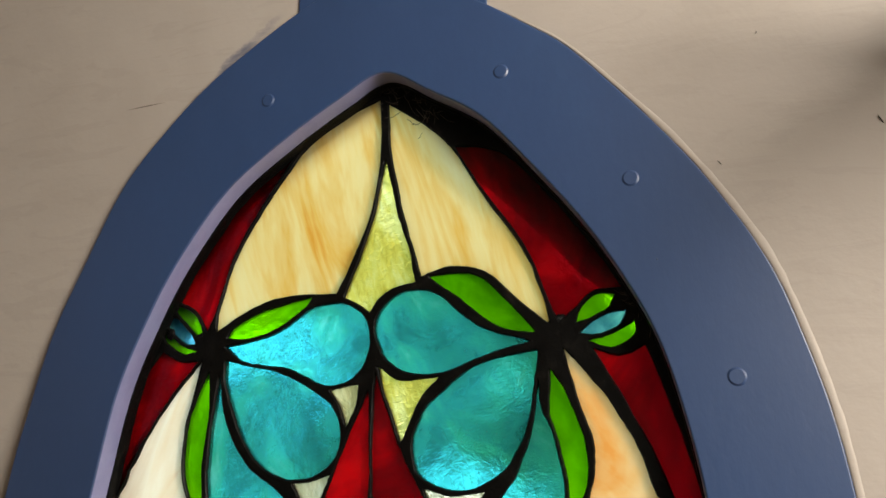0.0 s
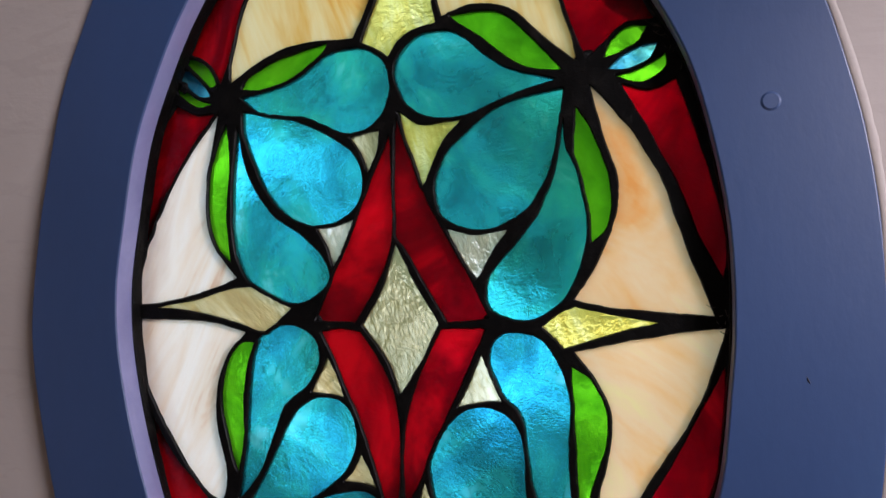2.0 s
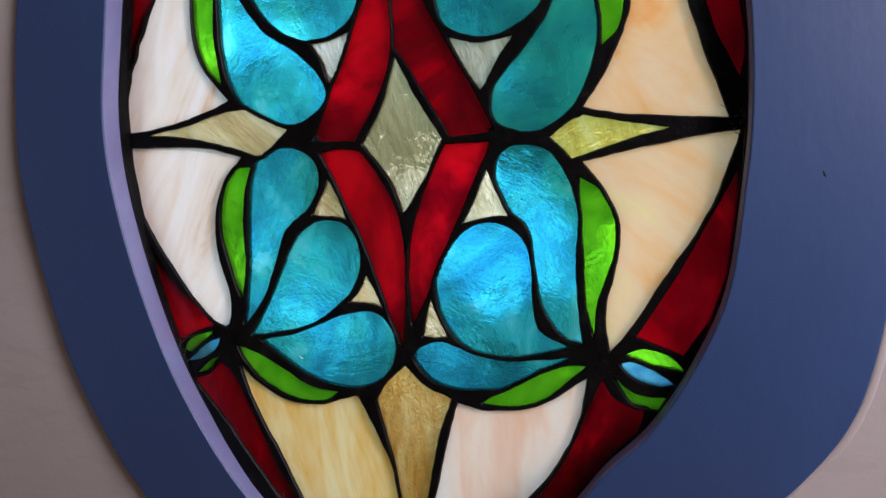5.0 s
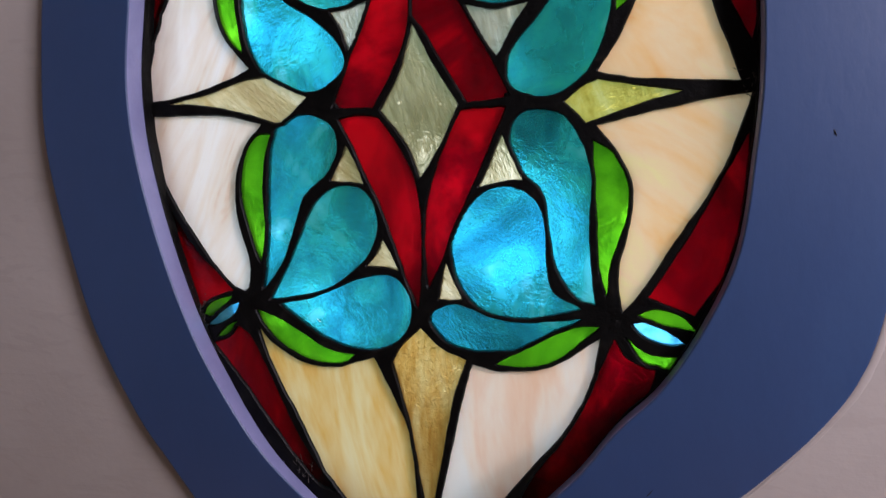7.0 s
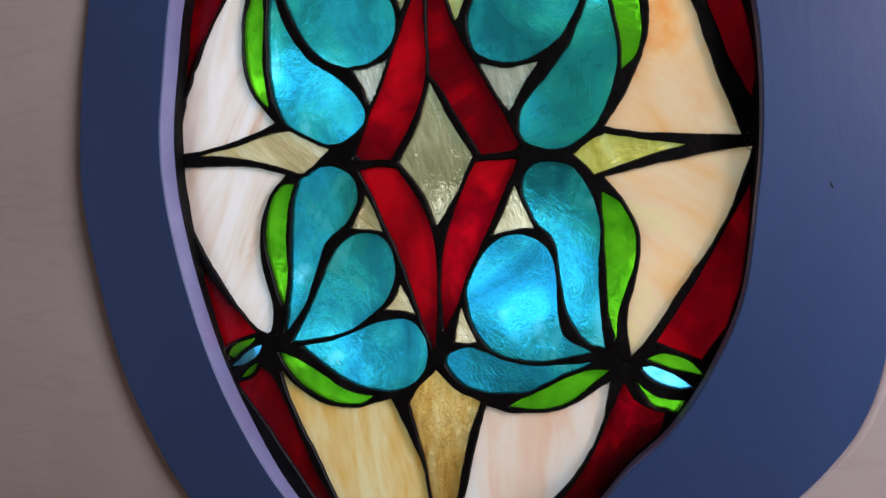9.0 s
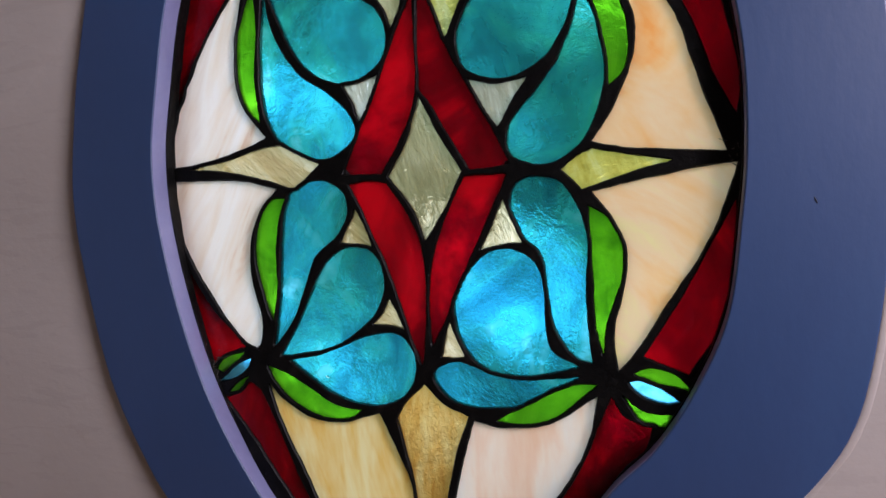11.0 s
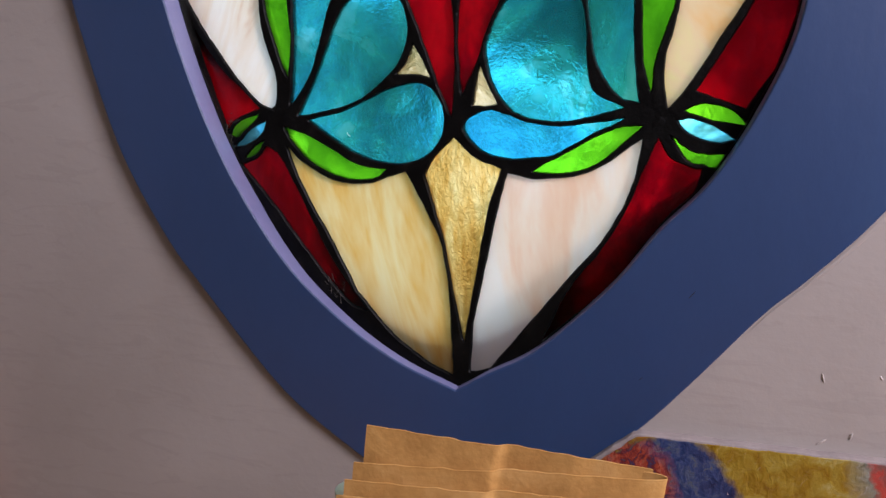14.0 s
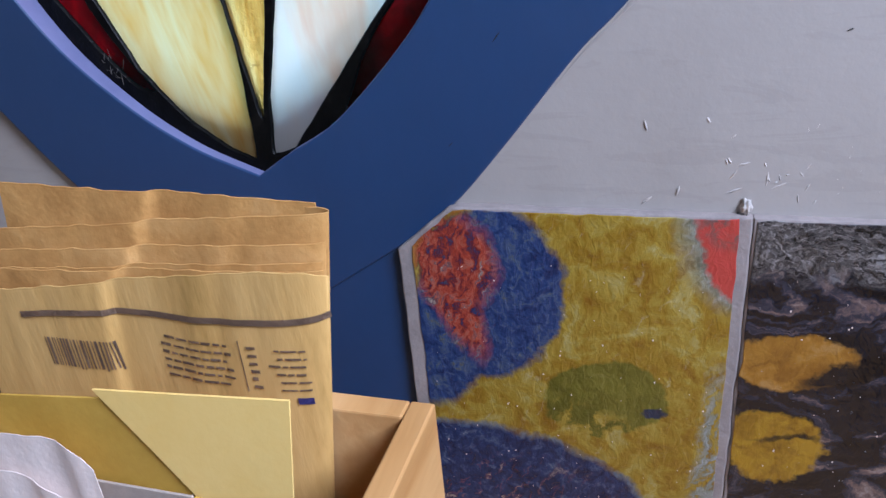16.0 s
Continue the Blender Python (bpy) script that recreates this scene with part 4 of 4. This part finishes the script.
part("edge", block(0.1166, 0.119, -0.2806, -0.2788, LOW, 0.8385, 0.0005), MANILA, card, "orange edge")

tissue = thing("white_tissue", (0.03, -0.284, LOW), "crumpled white tissue paper standing in the box", "tissue")
sway = [(-0.09 + 0.176 * i / 60, 0.0022 * noise.noise(Vector((i * 0.16, 4.0, 0.0))) + 0.001 * noise.noise(Vector((i * 0.6, 1.0, 0.0)))) for i in range(61)]
part("sheet", paper(sway, LOW, lambda s: 0.8560 + 0.003 * s + 0.0008 * math.sin(s * 9) - 0.010 * max(0, (s - 0.93) / 0.07) ** 2, lambda r: -0.2850 + 0.0010 * r, thick=0.0002, rough=0.0005), TISSUE, tissue)
crumple = [(x - 0.012, back - 0.0035 + 0.0012 * noise.noise(Vector((x * 60, 9.0, 0.0)))) for x, back in sway]
part("front_fold", paper(crumple, LOW, lambda s: 0.8470 + 0.004 * math.sin(s * 7) - 0.012 * max(0, (s - 0.85) / 0.15) ** 2, lambda r: -0.2850 + 0.0010 * r, thick=0.0002, rough=0.0008), TISSUE, tissue)

# behind the box
bottle = thing("plastic_bottle", (0.012, -0.216, 0.50), "pale green plastic bottle standing behind the box", "bottle")
bm = bmesh.new()
rings = []
for z, r in ((0.50, 0.021), (0.505, 0.0225), (0.846, 0.0225), (0.858, 0.0215), (0.866, 0.017), (0.8715, 0.0125), (0.873, 0.010)):
    rings.append([bm.verts.new((0.012 + r * math.cos(a * math.tau / 8 + 0.39), -0.216 + 0.85 * r * math.sin(a * math.tau / 8 + 0.39), z)) for a in range(8)])
for a, b in zip(rings, rings[1:]):
    for i in range(8):
        bm.faces.new((a[i], a[(i + 1) % 8], b[(i + 1) % 8], b[i]))
bm.faces.new(rings[-1])
bm.faces.new(rings[0][::-1])
bmesh.ops.bevel(bm, geom=bm.edges[:], offset=0.0012, segments=2, affect="EDGES", profile=0.5)
part("body", bm, MINT, bottle)
bm = bmesh.new()
bmesh.ops.create_cone(bm, cap_ends=True, segments=24, radius1=0.0085, radius2=0.008, depth=0.008, matrix=Matrix.Translation((0.012, -0.216, 0.8765)))
part("cap", bm, MINT, bottle)
navy = thing("navy_carton", (0.009, -0.244, 0.50), "small dark navy carton with a pale top rim", "carton")
part("body", block(-0.006, 0.0285, -0.2525, -0.240, 0.50, 0.8380, 0.001), NAVY, navy)
part("rim", block(-0.0064, 0.0285, -0.2529, -0.2522, 0.8368, 0.8383, 0.0002), TISSUE, navy, "pale top rim")

# caulk along the surround's sunny side
def bead(points, r, seed):
    """An uneven rounded bead of filler along a line on the wall."""
    bm = bmesh.new()
    rings = []
    for i, p in enumerate(points):
        d = points[min(i + 1, len(points) - 1)] - points[max(i - 1, 0)]
        side = np.array([d[1], -d[0]]) / (np.linalg.norm(d) + 1e-9)
        q = r * (1 + 0.5 * noise.noise(Vector((i * 0.23, seed, 0.0))) + 0.3 * noise.noise(Vector((i * 0.9, seed, 5.0))))
        q *= min(1.0, (i + 0.5) / 25, (len(points) - i) / 25)
        rings.append([bm.verts.new((p[0] + side[0] * q * math.cos(a), wall_y(p[0]) + 0.0004 - 0.4 * q * math.sin(a), MID + p[1] + side[1] * q * math.cos(a))) for a in (0.0, 0.6, 1.2, 1.9, 2.5, math.pi)])
    for a, b in zip(rings, rings[1:]):
        for i in range(5):
            bm.faces.new((a[i], b[i], b[i + 1], a[i + 1]))
    for f in bm.faces:
        f.smooth = True
    return bm


edge = grown(RIM, 0.002)
edge = edge[np.argsort(-edge[:, 1])]
sunny = edge[(edge[:, 0] > 0.105) & (edge[:, 1] > -0.30)]
structure("wall_caulk", bead(sunny, 0.0028, 2.0), WALL, "uneven painted filler along the edge of the surround", "trim")


# ---- small wear ----
def flakes(spots, y, seed, size=0.0014):
    """Small chips and splinters of paint lying on a flat face."""
    rng = random.Random(seed)
    bm = bmesh.new()
    for x, z in spots:
        long, wide, turn = size * rng.uniform(0.8, 3.2), size * rng.uniform(0.25, 0.5), rng.uniform(0.3, 2.4)
        ring = []
        for k in range(6):
            a = k * math.tau / 6
            u, w = long * math.cos(a) * rng.uniform(0.7, 1.1), wide * math.sin(a) * rng.uniform(0.7, 1.1)
            ring.append(bm.verts.new((x + u * math.cos(turn) - w * math.sin(turn), y - 0.0001, z + u * math.sin(turn) + w * math.cos(turn))))
        tip = bm.verts.new((x, y - 0.0009, z))
        for k in range(6):
            bm.faces.new((ring[k], ring[(k + 1) % 6], tip))
    bmesh.ops.recalc_face_normals(bm, faces=bm.faces[:])
    return bm


CHIP = grained("pale_paint_chips", ((0.3, (0.42, 0.39, 0.36)), (0.7, (0.55, 0.50, 0.46))), 60, 0.6)
GRIME = grained("dark_grime", ((0.3, (0.015, 0.014, 0.014)), (0.7, (0.05, 0.045, 0.04))), 60, 0.8)
rng = random.Random(31)
near_panels = [(0.318 + rng.gauss(0, 0.026), 0.841 + abs(rng.gauss(0, 0.024))) for _ in range(34)] + [(0.246, 0.840), (0.262, 0.846), (0.135, 0.853)]
tagged(part("wall_chips", flakes(near_panels, -0.0285, 3, 0.0021), CHIP), "pale splinters of flaking paint on the wall", "paint chips", kind="stuff")
dark = ((0.284, 1.556), (0.349, 1.484), (0.252, 1.466), (0.335, 0.93), (0.352, 1.02))
tagged(part("wall_nicks", flakes(dark, wall_y(0.28), 4, 0.0012), GRIME), "small dark nicks in the wall paint", "nicks", kind="stuff")
part("nick", flakes(((0.266, 1.163), (0.135, 0.872), (0.165, 0.932), (0.208, 1.404)), FACE, 5, 0.0011), GRIME, surround, "small dark nicks in the blue paint")
tagged(part("plaster_crumb", lump(0.2975, -0.030, 0.8385, 0.0032, 0.9, 2.0, (0.8, 1, 1.5)), CHIP), "small crumb of pale plaster on the panel's edge", "crumb")


def strands(centres, seed):
    """Fine old cobweb threads caught along the lead."""
    rng = random.Random(seed)
    bm = bmesh.new()
    for x, z, reach, count in centres:
        for _ in range(count):
            a = Vector((x + rng.gauss(0, reach), 0, z + rng.gauss(0, reach)))
            b = a + Vector((rng.gauss(0, reach * 0.7), 0, rng.gauss(0, reach * 0.7)))
            a.y, b.y = (float(sag(p.z)) - rng.uniform(0.003, 0.009) for p in (a, b))
            d = (b - a).normalized()
            side = d.cross(Vector((0, 1, 0))).normalized() * rng.uniform(0.00012, 0.00028)
            up = d.cross(side).normalized() * side.length
            m = (a + b) / 2 + Vector((0, 0, -0.15 * (b - a).length))
            rings = [[bm.verts.new(p + o) for o in (side, up, -side, -up)] for p in (a, m, b)]
            for r, q in zip(rings, rings[1:]):
                for k in range(4):
                    bm.faces.new((r[k], r[(k + 1) % 4], q[(k + 1) % 4], q[k]))
    return bm


part("scratch", strands(((-0.078, 1.036, 0.007, 1),), 15), TISSUE, window, "fine pale scratch on the glass")
WEB = grained("dusty_cobweb", ((0.3, (0.02, 0.018, 0.016)), (0.7, (0.10, 0.085, 0.07))), 200, 0.9)
webs = strands(((0.015, 1.563, 0.006, 40), (0.045, 1.545, 0.009, 36), (0.205, 1.375, 0.006, 40), (0.190, 1.385, 0.006, 20), (-0.185, 1.04, 0.006, 30), (-0.095, 0.915, 0.006, 12), (-0.222, 1.195, 0.004, 14), (0.222, 1.195, 0.004, 18)), 8)
tagged(part("cobweb", webs, WEB, window, "dusty dark cobweb threads along the lead"), kind="stuff")
for k, (x, z, r) in enumerate(((0.030, 1.560, 0.006), (0.052, 1.548, 0.005), (0.212, 1.383, 0.0055), (0.216, 1.366, 0.005), (-0.190, 1.018, 0.0045), (-0.184, 1.010, 0.0040), (-0.176, 1.375, 0.004))):
    part("grime_clump", lump(x, float(sag(z)) - 0.003, z, r, 0.35, 20 + k * 2.3), LEAD, window, "clump of black grime and old putty")
